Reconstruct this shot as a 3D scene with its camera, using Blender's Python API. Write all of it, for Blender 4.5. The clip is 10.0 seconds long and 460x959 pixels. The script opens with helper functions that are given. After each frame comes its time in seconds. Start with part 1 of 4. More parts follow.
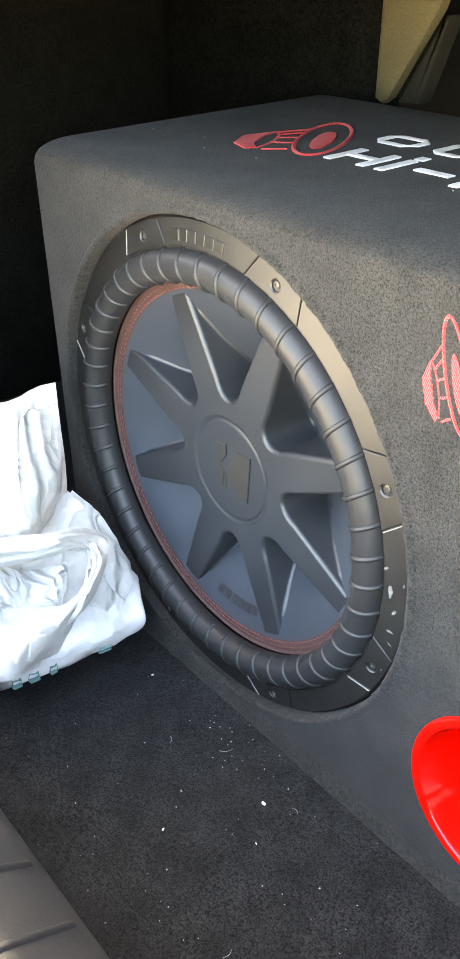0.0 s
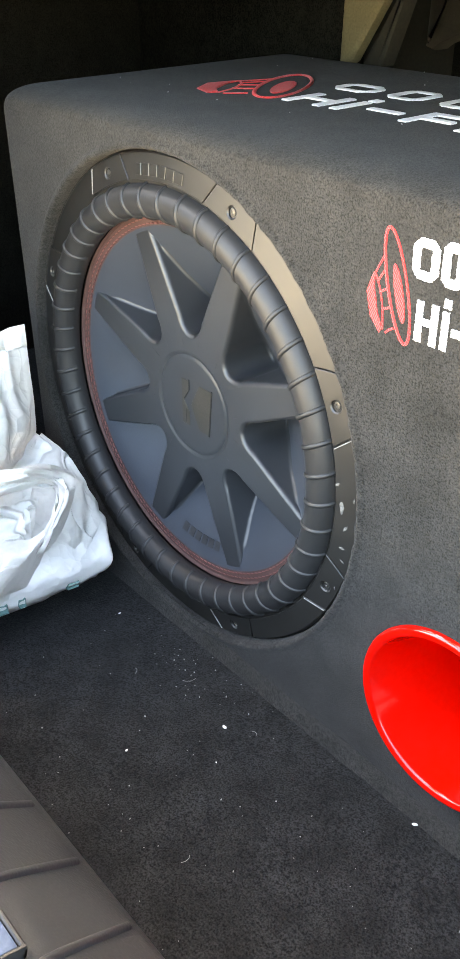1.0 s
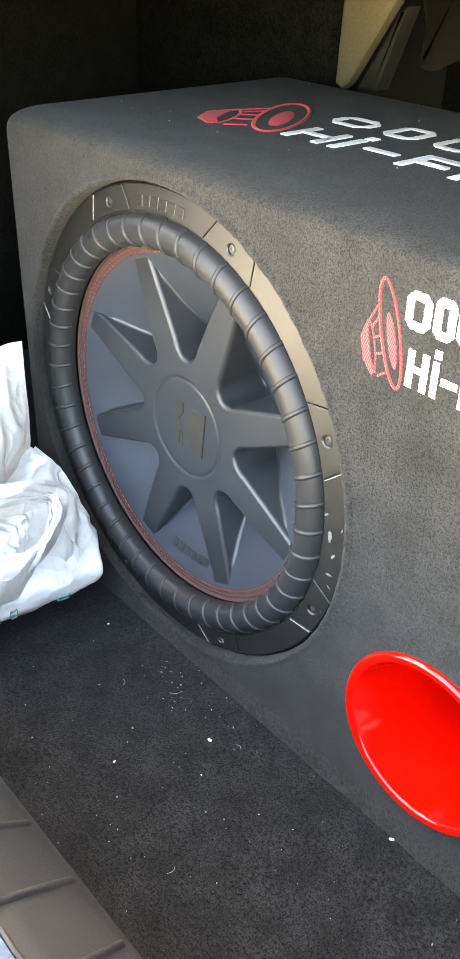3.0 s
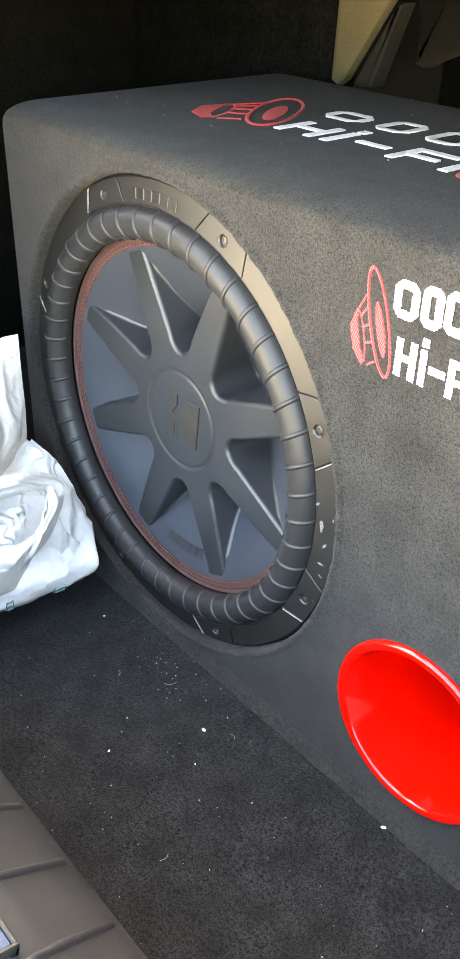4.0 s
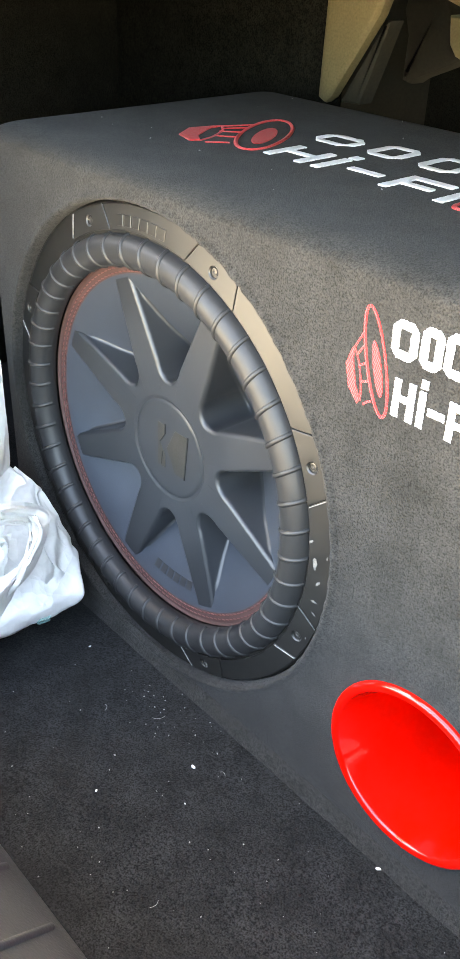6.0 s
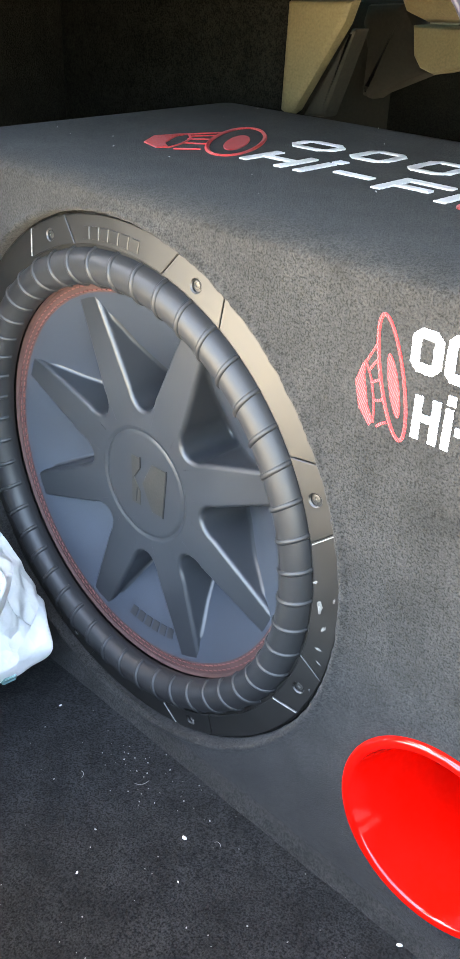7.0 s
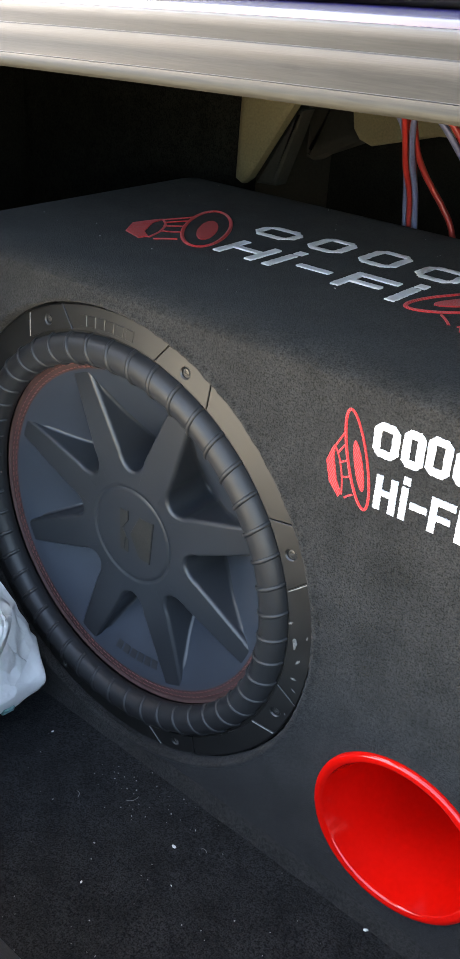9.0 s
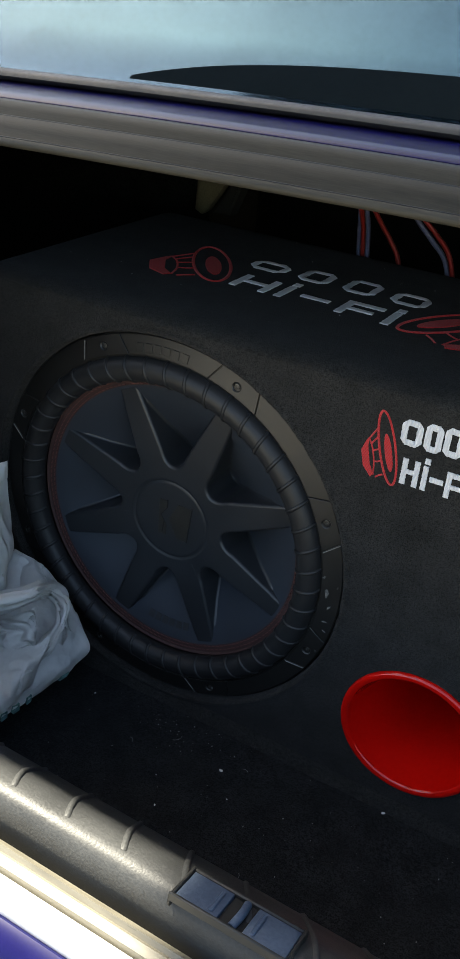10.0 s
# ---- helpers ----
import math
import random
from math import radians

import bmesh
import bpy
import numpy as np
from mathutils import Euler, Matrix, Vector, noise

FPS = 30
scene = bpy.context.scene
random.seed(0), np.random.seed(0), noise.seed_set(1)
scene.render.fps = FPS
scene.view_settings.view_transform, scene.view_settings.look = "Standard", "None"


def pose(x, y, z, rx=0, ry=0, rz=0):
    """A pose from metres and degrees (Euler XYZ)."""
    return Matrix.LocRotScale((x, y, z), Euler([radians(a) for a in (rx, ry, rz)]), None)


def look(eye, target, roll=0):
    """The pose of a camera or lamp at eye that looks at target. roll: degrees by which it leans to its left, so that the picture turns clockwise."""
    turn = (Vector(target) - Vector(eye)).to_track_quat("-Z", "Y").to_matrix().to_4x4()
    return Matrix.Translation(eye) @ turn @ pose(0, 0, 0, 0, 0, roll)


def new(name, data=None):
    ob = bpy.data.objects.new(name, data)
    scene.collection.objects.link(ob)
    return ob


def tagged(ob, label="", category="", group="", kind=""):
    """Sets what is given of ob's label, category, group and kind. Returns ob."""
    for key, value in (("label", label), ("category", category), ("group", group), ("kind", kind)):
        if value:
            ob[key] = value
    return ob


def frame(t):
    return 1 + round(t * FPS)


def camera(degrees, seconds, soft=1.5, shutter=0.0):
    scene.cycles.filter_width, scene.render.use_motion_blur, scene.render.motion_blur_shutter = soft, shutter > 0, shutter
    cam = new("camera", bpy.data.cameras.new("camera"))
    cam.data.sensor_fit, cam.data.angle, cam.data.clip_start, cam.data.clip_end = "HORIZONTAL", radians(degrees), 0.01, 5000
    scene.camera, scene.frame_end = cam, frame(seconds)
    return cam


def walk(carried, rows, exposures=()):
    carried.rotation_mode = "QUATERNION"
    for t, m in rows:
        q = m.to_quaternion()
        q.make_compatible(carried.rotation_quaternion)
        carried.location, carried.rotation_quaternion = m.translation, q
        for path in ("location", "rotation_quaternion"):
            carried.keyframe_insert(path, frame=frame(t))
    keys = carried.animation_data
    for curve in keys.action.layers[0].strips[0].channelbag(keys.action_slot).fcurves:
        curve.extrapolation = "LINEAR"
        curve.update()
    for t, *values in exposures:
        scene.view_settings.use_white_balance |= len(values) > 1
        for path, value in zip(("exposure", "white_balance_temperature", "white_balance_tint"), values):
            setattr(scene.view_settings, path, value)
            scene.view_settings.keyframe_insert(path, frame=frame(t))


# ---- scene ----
cam = camera(28.5, 10.0)
PATH = [
    (0, (0.379, -0.288, 0.467), (-0.949, 0.776, -0.583), -1.2),
    (0.5, (0.399, -0.289, 0.442), (-0.943, 0.786, -0.58), -1.0),
    (1, (0.417, -0.303, 0.441), (-0.887, 0.791, -0.609), -0.4),
    (1.5, (0.417, -0.305, 0.448), (-0.866, 0.8, -0.616), 0.2),
    (2, (0.413, -0.308, 0.465), (-0.851, 0.808, -0.611), 1.0),
    (2.5, (0.411, -0.31, 0.469), (-0.849, 0.812, -0.604), 1.7),
    (4, (0.423, -0.311, 0.465), (-0.845, 0.806, -0.604), 1.7),
    (4.5, (0.419, -0.306, 0.465), (-0.842, 0.81, -0.614), 1.5),
    (5, (0.413, -0.303, 0.471), (-0.842, 0.819, -0.609), 1.7),
    (5.5, (0.411, -0.302, 0.475), (-0.844, 0.833, -0.592), 1.8),
    (6.8, (0.365, -0.29, 0.457), (-0.845, 0.912, -0.588), 2.8),
    (7, (0.355, -0.285, 0.447), (-0.836, 0.972, -0.554), 2.1),
    (7.5, (0.363, -0.294, 0.449), (-0.789, 1.031, -0.508), 1.8),
    (8, (0.363, -0.292, 0.437), (-0.804, 1.042, -0.491), 2.2),
    (8.5, (0.364, -0.3, 0.47), (-0.787, 1.013, -0.505), 2.9),
    (9, (0.366, -0.34, 0.508), (-0.721, 1.018, -0.479), 3.4),
    (9.5, (0.324, -0.401, 0.525), (-0.524, 1.107, -0.478), 5.2),
    (10, (0.329, -0.512, 0.567), (-0.482, 1.029, -0.418), 5.4),
]
walk(cam, [(t, look(eye, target, roll)) for t, eye, target, roll in PATH], exposures=[(0.0, 6.11, 8600, 8), (0.6, 5.93, 8648, 8), (1.5, 5.86, 8920, 8), (2.1, 6.16, 8868, 8), (5.5, 6.12, 8900, 8), (7.0, 6.23, 7900, 8), (7.6, 6.06, 7720, 8), (8.1, 6.15, 7553, 8), (8.5, 6.11, 7600, 8), (9.0, 4.72, 7500, 8), (9.5, 4.49, 7500, 8), (10.0, 2.74, 7000, 4)])

from mathutils.bvhtree import BVHTree

# ---------------------------------------------------------------- light
world = bpy.data.worlds.new("sky")
scene.world = world
world.use_nodes = True
wn = world.node_tree.nodes
sky = wn.new("ShaderNodeTexSky")
sky.sky_type = "NISHITA"
sky.sun_disc = False
sky.dust_density, sky.ozone_density = 2.6, 0.55
SUN_ELEV, SUN_AZ = 52.6, 280.9
sky.sun_elevation = radians(SUN_ELEV)
sky.sun_rotation = radians(SUN_AZ)
wn["Background"].inputs["Strength"].default_value = 0.07
world.node_tree.links.new(sky.outputs[0], wn["Background"].inputs["Color"])

sun_data = bpy.data.lights.new("sun", "SUN")
sun_data.energy = 5.0
sun_data.angle = radians(0.6)
sun_data.color = (1.0, 0.93, 0.82)
sun = new("sun", sun_data)
_az, _el = radians(SUN_AZ), radians(SUN_ELEV)
SUN_DIR = Vector((math.sin(_az) * math.cos(_el), math.cos(_az) * math.cos(_el), math.sin(_el)))
sun.matrix_world = look(SUN_DIR * 20, (0, 0, 0))


# ---------------------------------------------------------------- materials
def material(name, color, rough=0.6, metal=0.0, **extra):
    mat = bpy.data.materials.new(name)
    mat.use_nodes = True
    b = mat.node_tree.nodes["Principled BSDF"]
    b.inputs["Base Color"].default_value = (*color, 1)
    b.inputs["Roughness"].default_value = rough
    b.inputs["Metallic"].default_value = metal
    for key, value in extra.items():
        b.inputs[key.replace("_", " ")].default_value = value
    return mat


def vary(mat, scale, dark, light, bump=0.0, fine=None, rough=None, detail=6.0, dist=0.001, stretch=None):
    """Colour, relief and gloss that vary at two scales over an object's own coordinates."""
    nt = mat.node_tree
    n, l = nt.nodes, nt.links
    b = n["Principled BSDF"]
    tc = n.new("ShaderNodeTexCoord")
    src = tc.outputs["Object"]
    if stretch:
        mp = n.new("ShaderNodeMapping")
        mp.inputs["Scale"].default_value = stretch
        l.new(src, mp.inputs["Vector"])
        src = mp.outputs[0]
    big = n.new("ShaderNodeTexNoise")
    big.inputs["Scale"].default_value = scale
    big.inputs["Detail"].default_value = detail
    l.new(src, big.inputs["Vector"])
    small = n.new("ShaderNodeTexNoise")
    small.inputs["Scale"].default_value = fine or scale * 12
    small.inputs["Detail"].default_value = 3
    l.new(src, small.inputs["Vector"])
    mix = n.new("ShaderNodeMix")
    mix.data_type = "FLOAT"
    mix.inputs["Factor"].default_value = 0.5
    l.new(big.outputs["Fac"], mix.inputs["A"])
    l.new(small.outputs["Fac"], mix.inputs["B"])
    ramp = n.new("ShaderNodeValToRGB")
    ramp.color_ramp.elements[0].position, ramp.color_ramp.elements[1].position = 0.36, 0.64
    ramp.color_ramp.elements[0].color, ramp.color_ramp.elements[1].color = (*dark, 1), (*light, 1)
    l.new(mix.outputs["Result"], ramp.inputs["Fac"])
    l.new(ramp.outputs["Color"], b.inputs["Base Color"])
    if rough:
        mr = n.new("ShaderNodeMapRange")
        mr.inputs["From Min"].default_value, mr.inputs["From Max"].default_value = 0.35, 0.65
        mr.inputs["To Min"].default_value, mr.inputs["To Max"].default_value = rough
        l.new(mix.outputs["Result"], mr.inputs["Value"])
        l.new(mr.outputs[0], b.inputs["Roughness"])
    if bump:
        bp = n.new("ShaderNodeBump")
        bp.inputs["Strength"].default_value = bump
        bp.inputs["Distance"].default_value = dist
        l.new(mix.outputs["Result"], bp.inputs["Height"])
        l.new(bp.outputs[0], b.inputs["Normal"])
    return mat


def carpet(name, dark, mid, light, grain=800.0, sheen=0.15, spec=0.12, worn=0.24):
    """Needle-felt: a pebbly nap with dark pits between tufts, and broader wear."""
    mat = material(name, mid, 0.95)
    nt = mat.node_tree
    n, l = nt.nodes, nt.links
    b = n["Principled BSDF"]
    b.inputs["Specular IOR Level"].default_value = spec
    b.inputs["Sheen Weight"].default_value = sheen
    b.inputs["Sheen Roughness"].default_value = 0.6
    tc = n.new("ShaderNodeTexCoord")
    def noise_at(scale, detail, rough=0.5):
        t = n.new("ShaderNodeTexNoise")
        t.inputs["Scale"].default_value, t.inputs["Detail"].default_value, t.inputs["Roughness"].default_value = scale, detail, rough
        l.new(tc.outputs["Object"], t.inputs["Vector"])
        return t
    tuft, pebble, patch = noise_at(grain, 2.0, 0.55), noise_at(grain * 0.42, 1.5), noise_at(42, 6, 0.6)
    nap = n.new("ShaderNodeMix")
    nap.data_type = "FLOAT"
    nap.inputs["Factor"].default_value = 0.30
    l.new(tuft.outputs["Fac"], nap.inputs["A"])
    l.new(pebble.outputs["Fac"], nap.inputs["B"])
    ramp = n.new("ShaderNodeValToRGB")
    cr = ramp.color_ramp
    cr.elements[0].position, cr.elements[0].color = 0.40, (*dark, 1)
    cr.elements[1].position, cr.elements[1].color = 0.62, (*light, 1)
    e = cr.elements.new(0.48)
    e.color = (*mid, 1)
    l.new(nap.outputs["Result"], ramp.inputs["Fac"])
    mul = n.new("ShaderNodeMix")
    mul.data_type, mul.blend_type = "RGBA", "MULTIPLY"
    mul.inputs["Factor"].default_value = 1.0
    pr = n.new("ShaderNodeMapRange")
    pr.inputs["From Min"].default_value, pr.inputs["From Max"].default_value = 0.3, 0.7
    pr.inputs["To Min"].default_value, pr.inputs["To Max"].default_value = 1 - worn, 1 + worn
    l.new(patch.outputs["Fac"], pr.inputs["Value"])
    l.new(ramp.outputs["Color"], mul.inputs["A"])
    l.new(pr.outputs[0], mul.inputs["B"])
    l.new(mul.outputs["Result"], b.inputs["Base Color"])
    bp = n.new("ShaderNodeBump")
    bp.inputs["Strength"].default_value, bp.inputs["Distance"].default_value = 0.8, 0.0010
    l.new(nap.outputs["Result"], bp.inputs["Height"])
    l.new(bp.outputs[0], b.inputs["Normal"])
    return mat


def thread(name, color, dark, angle=0.0, pitch=900.0):
    """Satin stitch: fine parallel threads with a soft sheen."""
    mat = material(name, color, 0.55)
    nt = mat.node_tree
    n, l = nt.nodes, nt.links
    b = n["Principled BSDF"]
    b.inputs["Sheen Weight"].default_value = 0.2
    tc = n.new("ShaderNodeTexCoord")
    mp = n.new("ShaderNodeMapping")
    mp.inputs["Rotation"].default_value = (0, radians(angle), radians(angle))
    l.new(tc.outputs["Object"], mp.inputs["Vector"])
    wave = n.new("ShaderNodeTexWave")
    wave.inputs["Scale"].default_value = pitch / 6
    wave.inputs["Distortion"].default_value = 3.5
    wave.inputs["Detail"].default_value = 2
    wave.inputs["Detail Scale"].default_value = 2.5
    l.new(mp.outputs[0], wave.inputs["Vector"])
    ramp = n.new("ShaderNodeValToRGB")
    ramp.color_ramp.elements[0].color, ramp.color_ramp.elements[1].color = (*dark, 1), (*color, 1)
    ramp.color_ramp.elements[1].position = 0.55
    l.new(wave.outputs["Fac"], ramp.inputs["Fac"])
    l.new(ramp.outputs["Color"], b.inputs["Base Color"])
    bp = n.new("ShaderNodeBump")
    bp.inputs["Strength"].default_value, bp.inputs["Distance"].default_value = 0.7, 0.0006
    l.new(wave.outputs["Fac"], bp.inputs["Height"])
    l.new(bp.outputs[0], b.inputs["Normal"])
    return mat


M_BOX = carpet("box_carpet", (0.0125, 0.0121, 0.0114), (0.0230, 0.0222, 0.0210), (0.0345, 0.0331, 0.0311), 1000, 0.05, 0.06)
M_FLOOR = carpet("floor_carpet", (0.003136, 0.003136, 0.003248), (0.01008, 0.01019, 0.01042), (0.0196, 0.01982, 0.02016), 850, 0.06, 0.06, 0.45)
M_LINING = carpet("lining_felt", (0.0055, 0.0053, 0.0043), (0.011, 0.0107, 0.0086), (0.0165, 0.016, 0.013), 700, 0.0, 0.04)
M_RING = vary(material("frame_plastic", (0.011, 0.0106, 0.0098), 0.42, Specular_IOR_Level=0.5, IOR=1.6), 9, (0.0095, 0.0092, 0.0085), (0.0125, 0.012, 0.0112), 0.0, 70, (0.38, 0.47))
M_ROLL = vary(material("surround_foam", (0.018, 0.0182, 0.019), 0.47, Specular_IOR_Level=0.4), 30, (0.0155, 0.0157, 0.0164), (0.0205, 0.0207, 0.0216), 0.08, 1400, (0.41, 0.50), dist=0.0003)
M_CONE = vary(material("cone_plastic", (0.03113, 0.03741, 0.04826), 0.5, Specular_IOR_Level=0.35), 28, (0.02689, 0.03234, 0.04157), (0.03538, 0.04248, 0.05494), 0.05, 1500, (0.44, 0.54), dist=0.0003)
M_CAP = vary(material("cap_plastic", (0.01923, 0.02115, 0.0243), 0.44, Specular_IOR_Level=0.5, IOR=1.6), 28, (0.01704, 0.01879, 0.02159), (0.02141, 0.0236, 0.02709), 0.04, 1500, (0.38, 0.46), dist=0.0003)
M_PRINT = material("dull_print", (0.0085, 0.0090, 0.0105), 0.5, Specular_IOR_Level=0.6)
M_BAND = vary(material("stitch_band", (0.052, 0.023, 0.020), 0.8), 60, (0.040, 0.017, 0.015), (0.064, 0.029, 0.025), 0.3, 1200)
M_STITCH = material("red_stitch", (0.15, 0.05, 0.045), 0.6)
M_SCREW = vary(material("screw_steel", (0.11, 0.107, 0.10), 0.42, 0.85), 200, (0.07, 0.068, 0.064), (0.15, 0.146, 0.137), 0.2, 1500)
M_HOLE = material("hole_black", (0.006, 0.006, 0.006), 0.8)
M_FOIL = vary(material("badge_foil", (0.05, 0.045, 0.038), 0.3, 0.4), 50, (0.038, 0.034, 0.029), (0.06, 0.054, 0.045), 0.05, 900)
M_RED = vary(material("red_gloss", (0.68, 0.005, 0.003), 0.14, 0.0, Specular_IOR_Level=0.35, Coat_Weight=0.5, Coat_Roughness=0.02), 30, (0.65, 0.0045, 0.0025), (0.71, 0.006, 0.004), 0.015, 300, (0.09, 0.16))
M_WHITE_T = thread("white_thread", (0.88, 0.88, 0.90), (0.70, 0.70, 0.73), 20, 2200)
M_RED_T = thread("red_thread", (0.60, 0.014, 0.016), (0.42, 0.007, 0.009), 35, 2200)
M_TRIM = vary(material("trim_plastic", (0.03466, 0.0358, 0.03682), 0.48, Specular_IOR_Level=0.3), 25, (0.02516, 0.02609, 0.02699), (0.04584, 0.04739, 0.04855), 0.35, 700, (0.40, 0.58))
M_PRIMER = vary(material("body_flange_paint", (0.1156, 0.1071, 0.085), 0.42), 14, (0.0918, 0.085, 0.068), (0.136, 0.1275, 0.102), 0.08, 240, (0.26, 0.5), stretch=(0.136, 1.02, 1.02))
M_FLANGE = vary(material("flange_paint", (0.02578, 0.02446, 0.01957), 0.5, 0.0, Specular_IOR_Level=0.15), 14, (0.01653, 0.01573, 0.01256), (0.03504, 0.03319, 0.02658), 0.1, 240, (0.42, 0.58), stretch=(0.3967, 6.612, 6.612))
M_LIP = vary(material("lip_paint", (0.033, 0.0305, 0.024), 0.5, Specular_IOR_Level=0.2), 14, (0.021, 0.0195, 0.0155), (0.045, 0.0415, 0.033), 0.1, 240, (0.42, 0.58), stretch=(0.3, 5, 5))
M_BLUE = vary(material("blue_car_paint", (0.0045, 0.0042, 0.042), 0.25, 0.0, Specular_IOR_Level=0.14, Coat_Weight=0.05, Coat_Roughness=0.05), 20, (0.0036, 0.0034, 0.036), (0.0054, 0.0050, 0.048), 0.0, 900)
M_RUBBER = vary(material("black_rubber", (0.014, 0.014, 0.014), 0.5), 30, (0.010, 0.010, 0.010), (0.022, 0.022, 0.021), 0.15, 500, (0.4, 0.65))
# white put in for the sun's glare on glossy blue body paint
M_GLARE = vary(material("white_glare", (0.75, 0.74, 0.70), 0.35), 18, (0.68, 0.67, 0.63), (0.80, 0.79, 0.76), 0.05, 300)
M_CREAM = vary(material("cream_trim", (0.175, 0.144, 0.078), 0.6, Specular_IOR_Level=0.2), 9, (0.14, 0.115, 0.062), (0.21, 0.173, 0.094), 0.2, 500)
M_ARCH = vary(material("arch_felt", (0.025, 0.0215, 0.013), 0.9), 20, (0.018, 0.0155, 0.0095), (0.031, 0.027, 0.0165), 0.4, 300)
M_WIRE_R = vary(material("red_cable_jacket", (0.279, 0.018, 0.0135), 0.35), 60, (0.234, 0.0135, 0.01125), (0.315, 0.027, 0.02025), 0.05, 600)
M_WIRE_B = vary(material("blue_cable_jacket", (0.105, 0.1134, 0.189), 0.35), 60, (0.084, 0.0924, 0.1596), (0.1302, 0.1386, 0.2226), 0.05, 600)
M_LATCH = vary(material("latch_metal", (0.07, 0.098, 0.15), 0.45, 0.3), 60, (0.055, 0.078, 0.125), (0.09, 0.122, 0.18), 0.2, 700)
M_CRUMB = vary(material("pale_crumb", (0.72, 0.70, 0.66), 0.8), 200, (0.6, 0.58, 0.54), (0.8, 0.79, 0.76), 0.3, 900)
M_DUST = vary(material("dust_film", (0.10, 0.10, 0.096), 0.9), 300, (0.06, 0.06, 0.057), (0.15, 0.148, 0.14), 0.2, 900)
M_SPECK = vary(material("grey_speck", (0.22, 0.215, 0.205), 0.9), 300, (0.14, 0.137, 0.13), (0.30, 0.295, 0.28), 0.2, 900)
M_FRIT = vary(material("printed_border", (0.0070, 0.0098, 0.0112), 0.8, Specular_IOR_Level=0.0), 30, (0.0062, 0.0087, 0.010), (0.0078, 0.0109, 0.0124), 0.0, 300)
M_GROUND = vary(material("concrete_paving", (0.17, 0.157, 0.133), 0.9), 1.2, (0.145, 0.134, 0.114), (0.195, 0.18, 0.153), 0.4, 40, dist=0.01)
M_RENDER = vary(material("wall_render", (0.23, 0.215, 0.18), 0.9), 1.5, (0.19, 0.178, 0.15), (0.27, 0.252, 0.21), 0.4, 30, dist=0.01)
# pale coat of the added wall that bounces light into the boot
M_BOUNCE = vary(material("bounce_wall_paint", (0.50, 0.475, 0.42), 0.9), 1.5, (0.46, 0.437, 0.386), (0.54, 0.513, 0.454), 0.4, 30, dist=0.01)
M_TEAL = vary(material("teal_print", (0.13, 0.25, 0.24), 0.4), 60, (0.11, 0.22, 0.21), (0.15, 0.28, 0.27), 0.05, 600)

def film_material():
    """Thin white polythene: glossy, partly letting light through, finely crumpled."""
    mat = vary(material("bag_film", (0.86, 0.85, 0.82), 0.36), 24, (0.83, 0.82, 0.79), (0.89, 0.88, 0.85), 0.0, 300, (0.30, 0.42))
    nt = mat.node_tree
    n, l = nt.nodes, nt.links
    b, end = n["Principled BSDF"], n["Material Output"]
    tc = n.new("ShaderNodeTexCoord")
    warp = n.new("ShaderNodeTexNoise")
    warp.inputs["Scale"].default_value = 30
    l.new(tc.outputs["Object"], warp.inputs["Vector"])
    bend = n.new("ShaderNodeMix")
    bend.data_type = "VECTOR"
    bend.inputs["Factor"].default_value = 0.02
    l.new(tc.outputs["Object"], bend.inputs["A"])
    l.new(warp.outputs["Color"], bend.inputs["B"])
    heights = []
    for scale in (38, 95):
        v = n.new("ShaderNodeTexVoronoi")
        v.inputs["Scale"].default_value = scale
        l.new(bend.outputs["Result"], v.inputs["Vector"])
        heights.append(v.outputs["Distance"])
    mix = n.new("ShaderNodeMix")
    mix.data_type = "FLOAT"
    mix.inputs["Factor"].default_value = 0.35
    l.new(heights[0], mix.inputs["A"])
    l.new(heights[1], mix.inputs["B"])
    bp = n.new("ShaderNodeBump")
    bp.inputs["Strength"].default_value, bp.inputs["Distance"].default_value = 0.55, 0.008
    l.new(mix.outputs["Result"], bp.inputs["Height"])
    l.new(bp.outputs[0], b.inputs["Normal"])
    thin = n.new("ShaderNodeBsdfTranslucent")
    thin.inputs["Color"].default_value = (0.86, 0.85, 0.83, 1)
    both = n.new("ShaderNodeMixShader")
    both.inputs["Fac"].default_value = 0.16
    l.new(b.outputs[0], both.inputs[1])
    l.new(thin.outputs[0], both.inputs[2])
    l.new(both.outputs[0], end.inputs["Surface"])
    return mat

M_BAG = film_material()
M_GLASS = vary(material("mirror_film_glass", (0.0658, 0.1516, 0.2052), 0.05, 0.8), 3, (0.0602, 0.1414, 0.1922), (0.0714, 0.1618, 0.2182), 0.0, 20, (0.03, 0.08))


# ---------------------------------------------------------------- mesh tools
def mesh_of(name, bm, mat, sharp=38):
    bmesh.ops.recalc_face_normals(bm, faces=bm.faces)
    me = bpy.data.meshes.new(name)
    bm.to_mesh(me)
    bm.free()
    me.materials.append(mat)
    me.polygons.foreach_set("use_smooth", [True] * len(me.polygons))
    me.set_sharp_from_angle(angle=radians(sharp))
    return me


